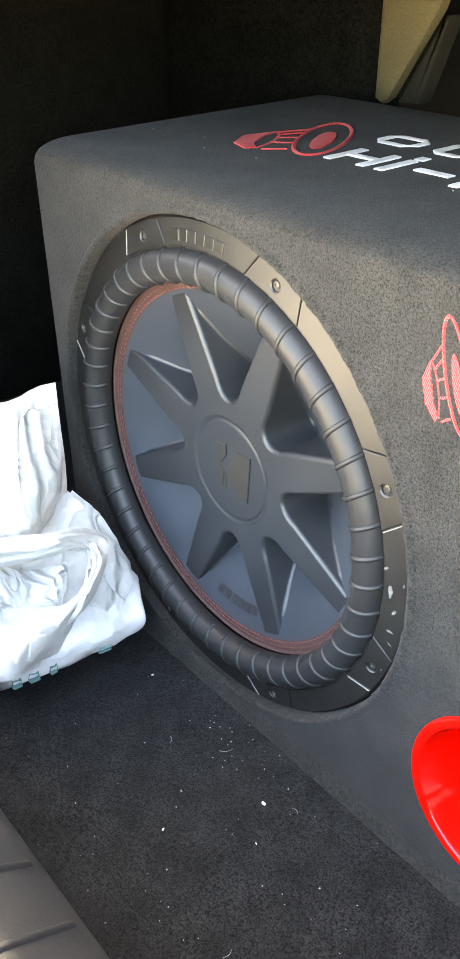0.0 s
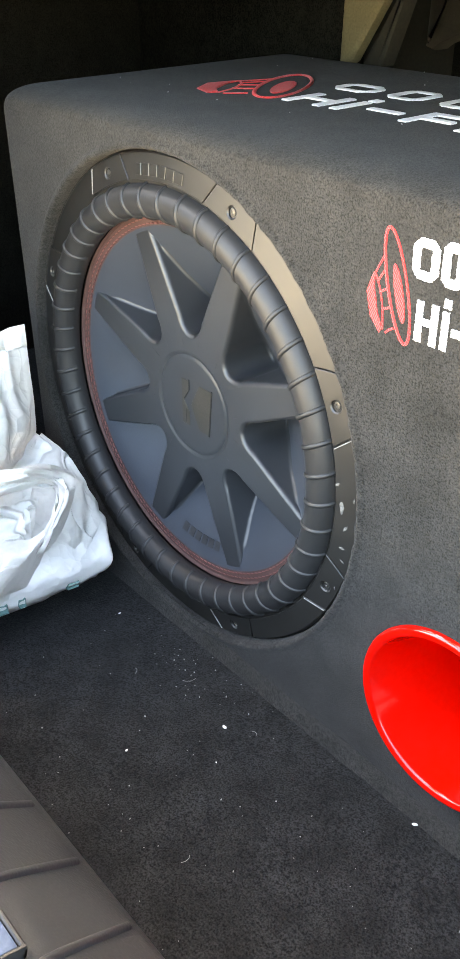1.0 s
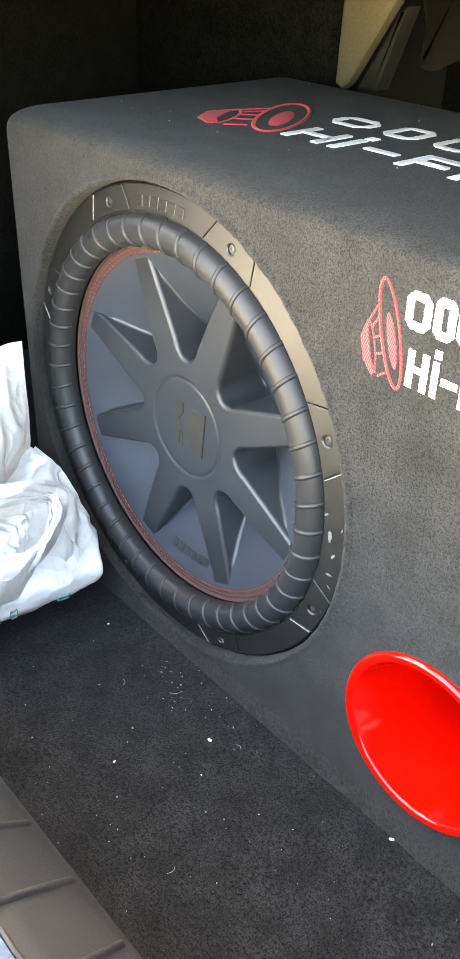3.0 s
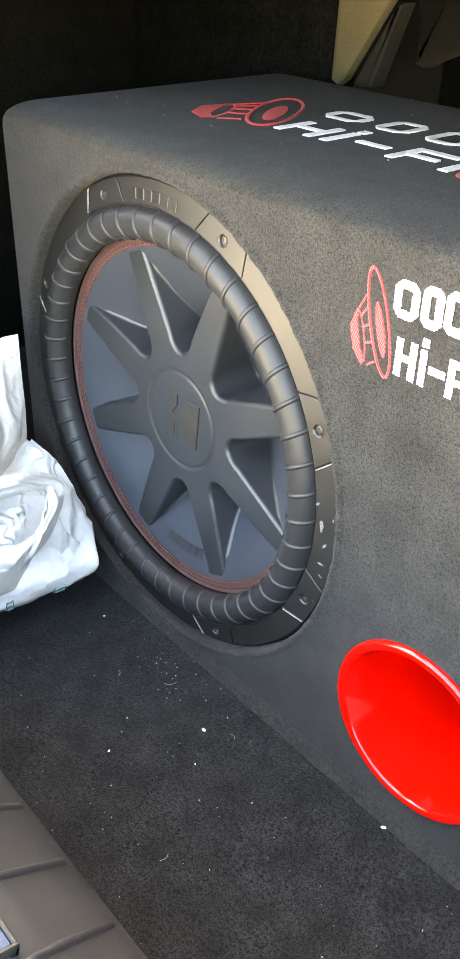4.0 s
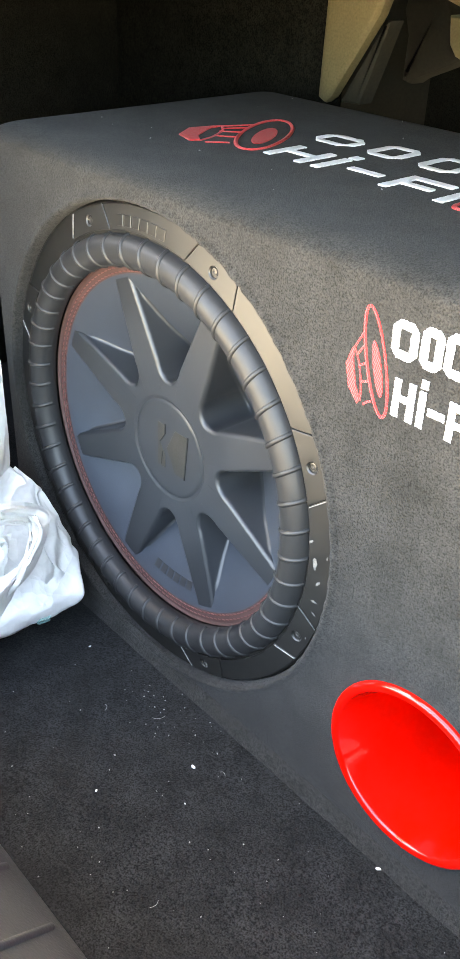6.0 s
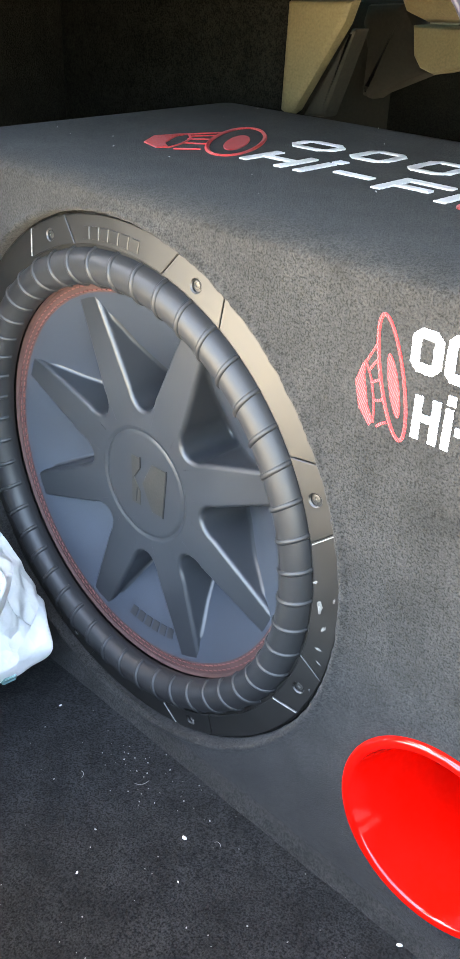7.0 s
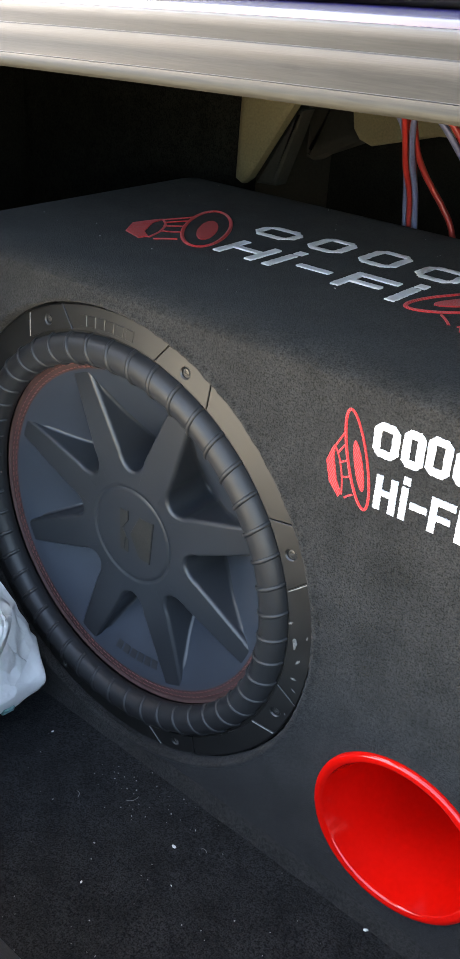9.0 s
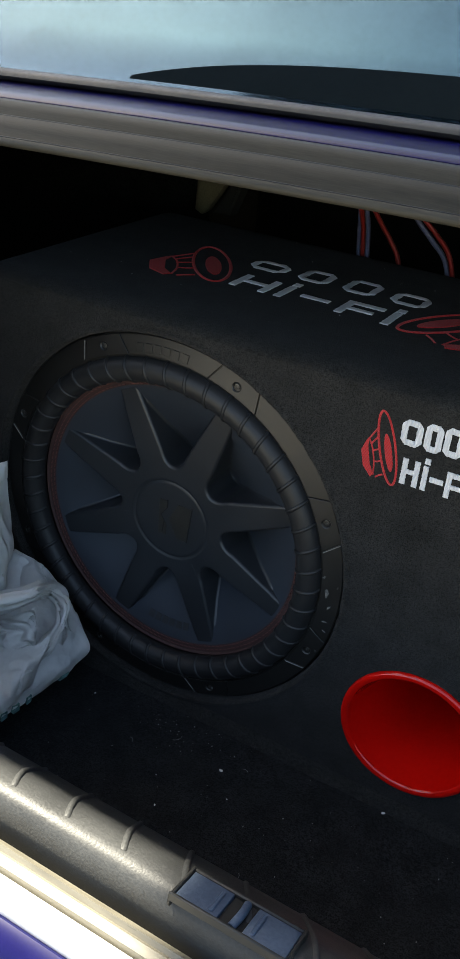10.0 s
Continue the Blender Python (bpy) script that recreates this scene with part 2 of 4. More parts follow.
def part(name, bm, mat, parent, label="", m=None, sharp=38):
    """One mesh object under a thing or a part, in its parent's own space."""
    me = bm if isinstance(bm, bpy.types.Mesh) else mesh_of(name, bm, mat, sharp)
    ob = new(name, me)
    ob.parent = parent
    if m is not None:
        ob.matrix_basis = m
    return tagged(ob, label=label)


def thing(name, label, category, at=(0, 0, 0), group="", kind=""):
    ob = new(name)
    ob.location = at
    return tagged(ob, label, category, group, kind)


def solid(name, bm, mat, label, category, at=(0, 0, 0), group="", kind="", sharp=38):
    """A thing that is one mesh; the mesh is given in world space."""
    bmesh.ops.translate(bm, verts=bm.verts, vec=-Vector(at))
    ob = new(name, mesh_of(name, bm, mat, sharp))
    ob.location = at
    return tagged(ob, label, category, group, kind)


def rings(bm, loops, closed=True, caps=(False, False)):
    """Quads between successive loops of points of equal count."""
    vs = [[bm.verts.new(p) for p in loop] for loop in loops]
    k = len(vs[0])
    for a, b in zip(vs, vs[1:]):
        for i in range(k if closed else k - 1):
            j = (i + 1) % k
            bm.faces.new((a[i], a[j], b[j], b[i]))
    if caps[0]:
        bm.faces.new(vs[0])
    if caps[1]:
        bm.faces.new(vs[-1][::-1])
    return vs


def lathe(profile, segs=96, cap=(False, False)):
    """Profile of (radius, y) turned about the y axis."""
    bm = bmesh.new()
    loops = [[(r * math.cos(2 * math.pi * i / segs), y, r * math.sin(2 * math.pi * i / segs)) for i in range(segs)] for r, y in profile]
    rings(bm, loops, True, cap)
    return bm


def box(bm, lo, hi, bevel=0.0, segs=2):
    m = Matrix.LocRotScale((Vector(lo) + Vector(hi)) / 2, None, Vector(hi) - Vector(lo))
    made = bmesh.ops.create_cube(bm, size=1, matrix=m)["verts"]
    if bevel:
        edges = {e for v in made for e in v.link_edges}
        bmesh.ops.bevel(bm, geom=list(edges), offset=bevel, segments=segs, profile=0.5, affect="EDGES")
    return bm


def slab(lo, hi, bevel=0.0, segs=2):
    return box(bmesh.new(), lo, hi, bevel, segs)


def prism(points, to3, depth, edge=0.0):
    """A flat outline (u, v) raised by depth with softened rim; to3(u, v, h) gives the place."""
    bm = bmesh.new()
    pts = [Vector(p) for p in points]
    area = sum(a.x * b.y - b.x * a.y for a, b in zip(pts, pts[1:] + pts[:1]))
    if area < 0:
        pts.reverse()
    k = len(pts)
    inner = []
    for i in range(k):
        d0, d1 = (pts[i] - pts[i - 1]).normalized(), (pts[(i + 1) % k] - pts[i]).normalized()
        n0, n1 = Vector((-d0.y, d0.x)), Vector((-d1.y, d1.x))
        n = n0 + n1
        n = n / max(n.length_squared / 2, 0.35) if n.length > 1e-6 else n0
        inner.append(pts[i] + n * edge)
    loops = [[to3(p.x, p.y, 0) for p in pts]]
    if edge:
        turns = (0, 30, 60, 90) if edge > 0.0015 else (0, 90)
        for a in turns:
            k1 = 1 - math.cos(radians(a))
            loops.append([to3(*(p.lerp(q, k1)), depth - edge + edge * math.sin(radians(a))) for p, q in zip(pts, inner)])
    else:
        loops += [[to3(p.x, p.y, depth) for p in pts]]
    vs = rings(bm, loops)
    bm.faces.new(vs[-1])
    return bm


def sweep(profile, xs, lift=lambda x: 0.0, closed=False):
    """A profile of (y, z) carried along x."""
    bm = bmesh.new()
    rings(bm, [[(x, y, z + lift(x)) for y, z in profile] for x in xs], closed, (closed, closed))
    return bm


def tube(points, radius, sides=10, steps=6, round_ends=True):
    """A round cord through the given points (Catmull-Rom)."""
    p = [Vector(q) for q in points]
    p = [2 * p[0] - p[1]] + p + [2 * p[-1] - p[-2]]
    path = []
    for i in range(1, len(p) - 2):
        for s in range(steps):
            t = s / steps
            a, b, c, d = p[i - 1 : i + 3]
            path.append(0.5 * (2 * b + (c - a) * t + (2 * a - 5 * b + 4 * c - d) * t**2 + (3 * b - a - 3 * c + d) * t**3))
    path.append(p[-2])
    bm = bmesh.new()
    loops, side = [], Vector((0.3, 0.9, 0.2)).normalized()
    for i, q in enumerate(path):
        d = (path[min(i + 1, len(path) - 1)] - path[max(i - 1, 0)]).normalized()
        side = (side - d * side.dot(d)).normalized()
        up = d.cross(side)
        loops.append([q + radius * (math.cos(a) * side + math.sin(a) * up) for a in (2 * math.pi * k / sides for k in range(sides))])
    rings(bm, loops, True, (True, True))
    return bm


def arc(cx, cy, r, a0, a1, k):
    return [(cx + r * math.cos(radians(a0 + (a1 - a0) * i / k)), cy + r * math.sin(radians(a0 + (a1 - a0) * i / k))) for i in range(k + 1)]


# ---------------------------------------------------------------- the boot of the car
XL, XR = -0.52, 0.98          # inner sides
Y_SILL, Y_BULK = -0.194, 0.352
SHELF_Z = 0.476

def crown(x):
    """The body falls away to the sides."""
    return 0.035 * (0.35 ** 2 - (x - 0.45) ** 2)

XS = [XL - 0.3 + i * (XR - XL + 0.6) / 40 for i in range(41)]

# outside, out of view: paving under the car, and walls added beside it and far across the yard to shape the light
bm = bmesh.new()
rings(bm, [[(-600, -600, -0.62), (600, -600, -0.62), (600, 600, -0.62), (-600, 600, -0.62)]], True, (True, False))
solid("ground", bm, M_GROUND, "pale worn concrete yard under the car", "ground", kind="structure")

# unseen sun blockers: an added beam shades one end of the sill, an added lintel its inner slope and the header; an
# added wall screens the side
SHADE_Z = 2.6
SHADE_Y = -0.227 + (SUN_DIR.y / SUN_DIR.z) * (SHADE_Z - 0.16)
SHADE_X = 0.178 + (SUN_DIR.x / SUN_DIR.z) * (SHADE_Z - 0.175)
solid("shade_beam", slab((SHADE_X, -2.4, SHADE_Z), (SHADE_X + 0.75, SHADE_Y - 0.01, SHADE_Z + 0.16), 0.01), M_RENDER, "unseen beam added to shade one end of the sill", "beam", kind="structure")
solid("shade_lintel", slab((-3.2, SHADE_Y, SHADE_Z), (2.4, SHADE_Y + 0.55, SHADE_Z + 0.16), 0.01), M_RENDER, "unseen lintel added to shade the sill's inner slope and header", "beam", kind="structure")
solid("screen_wall", slab((-3.4, -1.0, -0.62), (-3.2, 7.0, 1.3), 0.01), M_RENDER, "unseen wall added beside the car to screen low light", "wall", kind="structure")
solid("bounce_wall", slab((-14.0, -14.2, -0.62), (14.0, -14.0, 1.8), 0.01), M_BOUNCE, "unseen pale wall added across the yard to bounce light", "wall", kind="structure")

# floor, side linings, bulkhead and shelf
bm = bmesh.new()
nx, ny = 90, 36
def floor_z(x, y):
    return 0.0008 * noise.noise(Vector((x * 14, y * 14, 0))) + 0.0006 * noise.noise(Vector((x * 40, y * 40, 3)))
loops = []
for j in range(ny + 1):
    y = Y_SILL + (Y_BULK - Y_SILL) * j / ny
    loops.append([(XL + (XR - XL) * i / nx, y, floor_z(XL + (XR - XL) * i / nx, y)) for i in range(nx + 1)])
rings(bm, loops, False)
low = [[(XL, Y_SILL, -0.012), (XR, Y_SILL, -0.012), (XR, Y_BULK, -0.012), (XL, Y_BULK, -0.012)]]
rings(bm, low, True, (True, False))
solid("floor", bm, M_FLOOR, "dark felt carpet on the boot floor, dusted with crumbs", "floor", kind="structure")

solid("wall_left", slab((XL - 0.02, Y_SILL, -0.012), (XL, 0.9, 0.56)), M_LINING, "black felt side lining of the boot", "wall", kind="structure")
solid("wall_right", slab((XR, Y_SILL, -0.012), (XR + 0.02, 0.9, 0.56)), M_LINING, "black felt side lining of the boot", "wall", kind="structure")
for name, x0, x1 in (("wall_corner_left", XL - 0.3, -0.20), ("wall_corner_right", 0.86, XR + 0.3)):
    solid(name, slab((x0, -0.292, -0.012), (x1, -0.1965, 0.475), 0.006), M_LINING, "black lined rear corner beside the boot opening", "wall", kind="structure")
# added slab, out of view, keeps light off the left of box and bag
solid("wall_shade_slab", slab((XL + 0.002, -0.1925, 0.002), (-0.092, -0.164, 0.462), 0.006), M_LINING, "unseen black slab added to shade the left of the boot", "wall", kind="structure")
X_OPEN = -0.192
solid("wall_bulkhead", slab((XL, Y_BULK, -0.012), (X_OPEN, Y_BULK + 0.02, SHELF_Z), 0.004), M_LINING, "black lined bulkhead beside the seat opening", "wall", kind="structure")
solid("wall_bulkhead_low", slab((X_OPEN, Y_BULK, -0.012), (XR, Y_BULK + 0.02, 0.30), 0.004), M_LINING, "black lined bulkhead under the seat opening", "wall", kind="structure")
solid("ceiling", sweep([(-0.064, SHELF_Z), (0.36, SHELF_Z - 0.004), (0.36, SHELF_Z + 0.010), (-0.064, SHELF_Z + 0.010)], XS, crown, True), M_LINING, "black lined underside of the parcel shelf", "ceiling", kind="structure")

# header: flange, painted deck strip, seal and rear window
header = thing("trim_header", "beige painted flange and blue deck strip over the boot opening", "trim", (0, -0.10, 0.472), kind="structure")
def hdr(profile):
    return [(y + 0.10, z - 0.472) for y, z in profile]
FL = [(-0.062, 0.4715), (-0.095, 0.4725), (-0.1000, 0.4755), (-0.0990, 0.4748), (-0.0978, 0.4752),
      (-0.0955, 0.4800), (-0.0920, 0.4832), (-0.0880, 0.4850), (-0.0868, 0.4842), (-0.0855, 0.4848), (-0.0835, 0.4888), (-0.0790, 0.4918), (-0.0745, 0.4925), (-0.072, 0.4905), (-0.062, 0.4885)]
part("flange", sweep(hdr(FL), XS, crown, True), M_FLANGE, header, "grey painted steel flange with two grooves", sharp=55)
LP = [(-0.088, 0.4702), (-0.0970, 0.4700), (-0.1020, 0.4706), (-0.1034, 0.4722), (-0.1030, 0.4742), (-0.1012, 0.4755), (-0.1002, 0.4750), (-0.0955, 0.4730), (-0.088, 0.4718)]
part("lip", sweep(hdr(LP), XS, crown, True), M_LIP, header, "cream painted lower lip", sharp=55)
for y, z in ((-0.0866, 0.4848), (-0.0994, 0.4751)):
    part("seam", sweep(hdr([(y - 0.0007, z - 0.0006), (y - 0.0002, z + 0.0005), (y + 0.0006, z + 0.0006), (y + 0.0009, z - 0.0006)]), XS, crown, True), M_RUBBER, header, "dark grimy seam")
DK = [(-0.0725, 0.487), (-0.0725, 0.4925), (-0.0700, 0.4942), (-0.062, 0.4950), (-0.044, 0.4962), (-0.026, 0.4972), (-0.018, 0.495), (-0.018, 0.487)]
part("deck_strip", sweep(hdr(DK), XS, crown, True), M_BLUE, header, "glossy dark blue painted strip")
part("window_seal", sweep(hdr([(-0.026 + 0.0098 * math.cos(a), 0.5003 + 0.0036 * math.sin(a)) for a in (2 * math.pi * i / 14 for i in range(14))]), XS, crown, True), M_RUBBER, header, "black rubber window seal")

G0, G1 = (-0.020, 0.5005), (0.72, 0.86)
window = thing("window_1", "tinted rear window reflecting the sky", "window", (0.2, -0.10, 0.515), kind="structure")
def glz(y):
    t = (y - G0[0]) / (G1[0] - G0[0])
    return G0[1] + (G1[1] - G0[1]) * t + 0.05 * math.sin(math.pi * t) * 0.6
GY = [G0[0] + (G1[0] - G0[0]) * i / 16 for i in range(17)]
bm = bmesh.new()
rings(bm, [[(x - 0.2, y + 0.10, glz(y) + crown(x) - 0.515) for x in XS] for y in GY], False)
bmesh.ops.solidify(bm, geom=bm.faces[:], thickness=0.004)
pane = part("pane", bm, M_GLASS, window)
bm = bmesh.new()
fx = [-0.026 + 0.9 * (i / 60) ** 1.5 for i in range(61)]
def band_top(x):
    return -0.0165 + 0.0285 * (1 - math.exp(-(x + 0.026) / 0.072)) * (1 if x < 0.5 else max(0.02, 1 - ((x - 0.5) / 0.45) ** 2))
rings(bm, [[(x - 0.2, y + 0.10, glz(y) + crown(x) - 0.515 + 0.0045) for x, y in [(x, -0.0195 + (band_top(x) + 0.0195) * k / 5) for x in fx]] for k in range(6)], False)
part("dark_border", bm, M_FRIT, window, "black printed border band")

for name, x in (("cabin_quarter", XL - 0.02), ("cabin_quarter_far", XR)):
    solid(name, prism([(0.36, 0.562), (0.90, 0.562), (0.90, 0.858), (0.72, 0.856), (0.36, glz(0.36) - 0.012)], lambda u, v, h: (x + h, u, v), 0.02), M_CREAM, "cream trimmed rear quarter of the cabin", "wall", kind="structure")

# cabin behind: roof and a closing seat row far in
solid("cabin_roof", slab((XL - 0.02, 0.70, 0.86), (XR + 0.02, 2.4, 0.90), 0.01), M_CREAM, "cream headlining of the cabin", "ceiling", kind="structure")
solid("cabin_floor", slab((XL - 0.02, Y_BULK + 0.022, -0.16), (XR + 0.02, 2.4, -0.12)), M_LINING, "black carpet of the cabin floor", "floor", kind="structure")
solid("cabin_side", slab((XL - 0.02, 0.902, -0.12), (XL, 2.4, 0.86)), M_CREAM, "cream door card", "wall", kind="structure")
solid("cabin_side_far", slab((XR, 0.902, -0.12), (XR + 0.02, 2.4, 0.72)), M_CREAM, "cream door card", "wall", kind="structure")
solid("cabin_front", slab((XL - 0.02, 2.4, -0.16), (XR + 0.02, 2.42, 0.77)), M_LINING, "dark dashboard wall closing the cabin", "wall", kind="structure")

# rear sill: ribbed plastic trim, channel, painted flange, white strip painted as sun glare, blue bumper edge
sill = thing("trim_sill", "ribbed plastic sill trim of the boot opening", "trim", (0, -0.2, 0), kind="structure")
def sl(profile):
    return [(y + 0.2, z) for y, z in profile]
ST = [(-0.1945, -0.01), (-0.1948, 0.094), (-0.1960, 0.1050), (-0.1985, 0.1130), (-0.2030, 0.1195), (-0.2200, 0.1400), (-0.2370, 0.1600), (-0.2450, 0.1685), (-0.2530, 0.1740), (-0.2610, 0.1768), (-0.2660, 0.1770), (-0.2700, 0.1745), (-0.2735, 0.1680), (-0.2745, 0.1500), (-0.2745, -0.01)]
XS2 = [XL - 0.3 + i * 0.02 for i in range(int((XR - XL + 0.6) / 0.02) + 1)]
part("sill_cover", sweep(sl(ST), XS2, closed=True), M_TRIM, sill, "scuffed grey plastic cover", sharp=60)
bm = bmesh.new()
spine = [(-0.2020, 0.1181, 0.1), (-0.2040, 0.1207, 1.0), (-0.2200, 0.1400, 1.0), (-0.2370, 0.1600, 1.0), (-0.2450, 0.1685, 1.0), (-0.2530, 0.1740, 1.0), (-0.2590, 0.1762, 0.9), (-0.2610, 0.1768, 0.1)]
rings(bm, [[(u + (-0.2020 - y) * 0.48, y + 0.2 + 0.8 * v * k, z + 0.6 * v * k - (0.0004 if v == 0 else 0)) for u, v in ((-0.0022, 0), (-0.0012, 0.0011), (0.0, 0.0014), (0.0012, 0.0011), (0.0022, 0))] for y, z, k in spine], False)
rib_mesh = mesh_of("rib", bm, M_TRIM, 60)
for k in range(-14, 19):
    x = 0.0555 + 0.0362 * k
    part("rib", rib_mesh, M_TRIM, sill, m=pose(x, 0, 0))
FS = [(-0.2747, -0.01), (-0.2747, 0.1480), (-0.2775, 0.1470), (-0.2790, 0.1530), (-0.2805, 0.1600), (-0.2840, 0.1625), (-0.2862, 0.1605), (-0.2880, 0.1618), (-0.2930, 0.1612), (-0.2950, 0.1570), (-0.2950, -0.01)]
part("sill_flange", sweep(sl(FS), XS2, closed=True), M_PRIMER, sill, "dusty beige painted body flange")
# body paint blown out by the sun, modelled as its own white strip
WS = [(-0.2952, -0.03), (-0.2952, 0.1590), (-0.2975, 0.1615), (-0.3070, 0.1600), (-0.3090, 0.1570), (-0.3090, -0.03)]
part("glare_strip", sweep(sl(WS), XS2, closed=True), M_GLARE, sill, "white strip painted as sun glare on the body")
BS = [(-0.3092, -0.30), (-0.3092, 0.1530), (-0.3115, 0.1550), (-0.3205, 0.1530), (-0.3265, 0.1460), (-0.3290, 0.134), (-0.331, 0.08), (-0.331, -0.30)]
part("bumper_edge", sweep(sl(BS), XS2, closed=True), M_BLUE, sill, "glossy dark blue bumper edge")

# boot lock striker set in the sill
latch = thing("boot_striker", "blue-grey metal lock striker set in the sill trim", "latch", (0.2225, -0.2605, 0.1762))
latch.rotation_euler = (radians(-14), 0, 0)
bm = bmesh.new()
for lo, hi in (((-0.032, -0.0125, -0.001), (0.032, -0.0105, 0.004)), ((-0.032, 0.0105, -0.004), (0.032, 0.0125, 0.0025)), ((-0.032, -0.0125, -0.004), (-0.030, 0.0125, 0.003)), ((0.030, -0.0125, -0.004), (0.032, 0.0125, 0.003))):
    box(bm, lo, hi, 0.0006, 1)
part("bezel", bm, M_RUBBER, latch, "black surround")
for x0, x1 in ((-0.0298, -0.0068), (0.0068, 0.0298)):
    plate = part("plate", slab((x0, -0.0102, -0.003), (x1, 0.0102, 0.0022), 0.0008), M_LATCH, latch)
    xm = (x0 + x1) / 2 + (0.007 if x0 < 0 else -0.007)
    part("bead", slab((xm - 0.0012, -0.008, 0.0020), (xm + 0.0012, 0.007, 0.0032), 0.0005, 1), M_LATCH, plate)
part("recess", slab((-0.0066, -0.0102, -0.003), (0.0066, 0.0102, 0.0006), 0.0004, 1), M_HOLE, latch, "black slot")
part("striker_bar", tube([(0.001, -0.009, 0.0012), (0.002, 0.0, 0.0028), (0.001, 0.009, 0.0012)], 0.0022, 10), M_LATCH, latch)


# ---------------------------------------------------------------- loudspeaker box
BX0, BX1, BY1, BZ1 = -0.182, 0.56, 0.272, 0.349
CX, CZ = 0.0, 0.174
PX, PZ = 0.2305, 0.0838
HOLE_R, PORT_HOLE = 0.1600, 0.0535
YF = -0.0020                   # front face

def rounded(inset, y, z_low):
    """Outline of the box seen from the front, drawn in by inset."""
    rc = max(0.012 - inset * 0.5, 0.003)
    x0, x1, z0, z1 = BX0 + inset, BX1 - inset, z_low + inset * 0.3, BZ1 - inset
    out = []
    for cx, cz, a in ((x1 - rc, z1 - rc, 0), (x0 + rc, z1 - rc, 90), (x0 + rc, z0 + rc, 180), (x1 - rc, z0 + rc, 270)):
        out += [(px, y, pz) for px, pz in arc(cx, cz, rc, a, a + 90, 6)]
    return out

speaker_box = thing("speaker_box", "black felt-covered subwoofer box standing in the boot", "speaker box", (0.19, 0.136, 0.001))
O = Vector((0.19, 0.136, 0.001))
R_F = 0.0080
bm = bmesh.new()
fillet = [(R_F * (1 - math.sin(radians(a))), 0.028 * (1 - math.cos(radians(a)))) for a in range(0, 91, 9)]
loops = [rounded(i, YF + y, 0.001) for i, y in fillet]
loops += [rounded(i, BY1 - y, 0.001) for i, y in reversed(fillet)]
vs = rings(bm, loops, True, (False, True))
front_edges = [bm.edges.get((vs[0][i], vs[0][(i + 1) % len(vs[0])])) for i in range(len(vs[0]))]
fill = list(front_edges)
def lip(cx, cz, prof, segs):
    """The felt swells a little and rolls over the rim of a round hole."""
    rnd = random.Random(segs)
    rag = [rnd.uniform(-1, 1) for _ in range(segs)]
    base = prof[0][0] - 0.0035
    ls = [[(cx + (q + w * k) * math.cos(2 * math.pi * i / segs), y + 0.5 * w * k, cz + (q + w * k) * math.sin(2 * math.pi * i / segs)) for i, w in enumerate(rag)] for q, y in prof for k in [0.00035 if q < base else 0.0]]
    v = rings(bm, ls)
    fill.extend(bm.edges.get((v[0][i], v[0][(i + 1) % segs])) for i in range(segs))
lip(CX, CZ, [(HOLE_R + d, YF + h) for d, h in ((0.0064, 0.0), (0.0055, -0.0005), (0.0044, -0.0013), (0.0033, -0.0019), (0.0022, -0.0020), (0.0012, -0.0014), (0.0005, -0.0002), (0.0001, 0.0016), (0.0, 0.006), (-0.0004, 0.03))], 420)
lip(PX, PZ, [(PORT_HOLE + d, YF + h) for d, h in ((0.0030, 0.0), (0.0012, -0.0002), (0.0003, 0.0008), (0.0, 0.02))], 64)
bmesh.ops.triangle_fill(bm, use_beauty=True, use_dissolve=False, edges=fill)
bmesh.ops.translate(bm, verts=bm.verts, vec=-O)
part("body", bm, M_BOX, speaker_box, "black felt covering with rounded edges", sharp=60)
# the felt is folded under at the foot and swells towards the floor
bm = bmesh.new()
HEM = [(YF + 0.0004, 0.0170), (YF - 0.0001, 0.0135), (YF - 0.0008, 0.0092), (YF - 0.0020, 0.0052), (YF - 0.0031, 0.0024), (YF - 0.0036, 0.0004), (YF + 0.001, 0.0004)]
hx = [BX0 + 0.006 + (BX1 - BX0 - 0.012) * i / 150 for i in range(151)]
rings(bm, [[Vector((x, y - 0.0010 * (1 - z / 0.017) * noise.noise(Vector((x * 34, z * 30, 2))), z)) - O for y, z in HEM] for x in hx], False)
part("foot_fold", bm, M_BOX, speaker_box, "felt folded under along the foot", sharp=60)


# embroidery: each stitched shape is a raised pad on the felt
def on_top(u, v, h):
    return Vector((u, v, BZ1 + h)) - O

def on_front(u, v, h):
    return Vector((u, YF - h, v)) - O

def ragged(points, step=0.0009, amp=0.00022, seed=1, count=0):
    """An outline broken into thread-wide steps with an uneven edge."""
    r = random.Random(seed + len(points) + int(abs(points[0][0]) * 1e5))
    out = []
    for (x0, y0), (x1, y1) in zip(points, list(points[1:]) + [points[0]]):
        m = count or max(1, int(math.hypot(x1 - x0, y1 - y0) / step))
        for i in range(m):
            f = i / m
            out.append((x0 + (x1 - x0) * f + r.uniform(-amp, amp), y0 + (y1 - y0) * f + r.uniform(-amp, amp)))
    return out

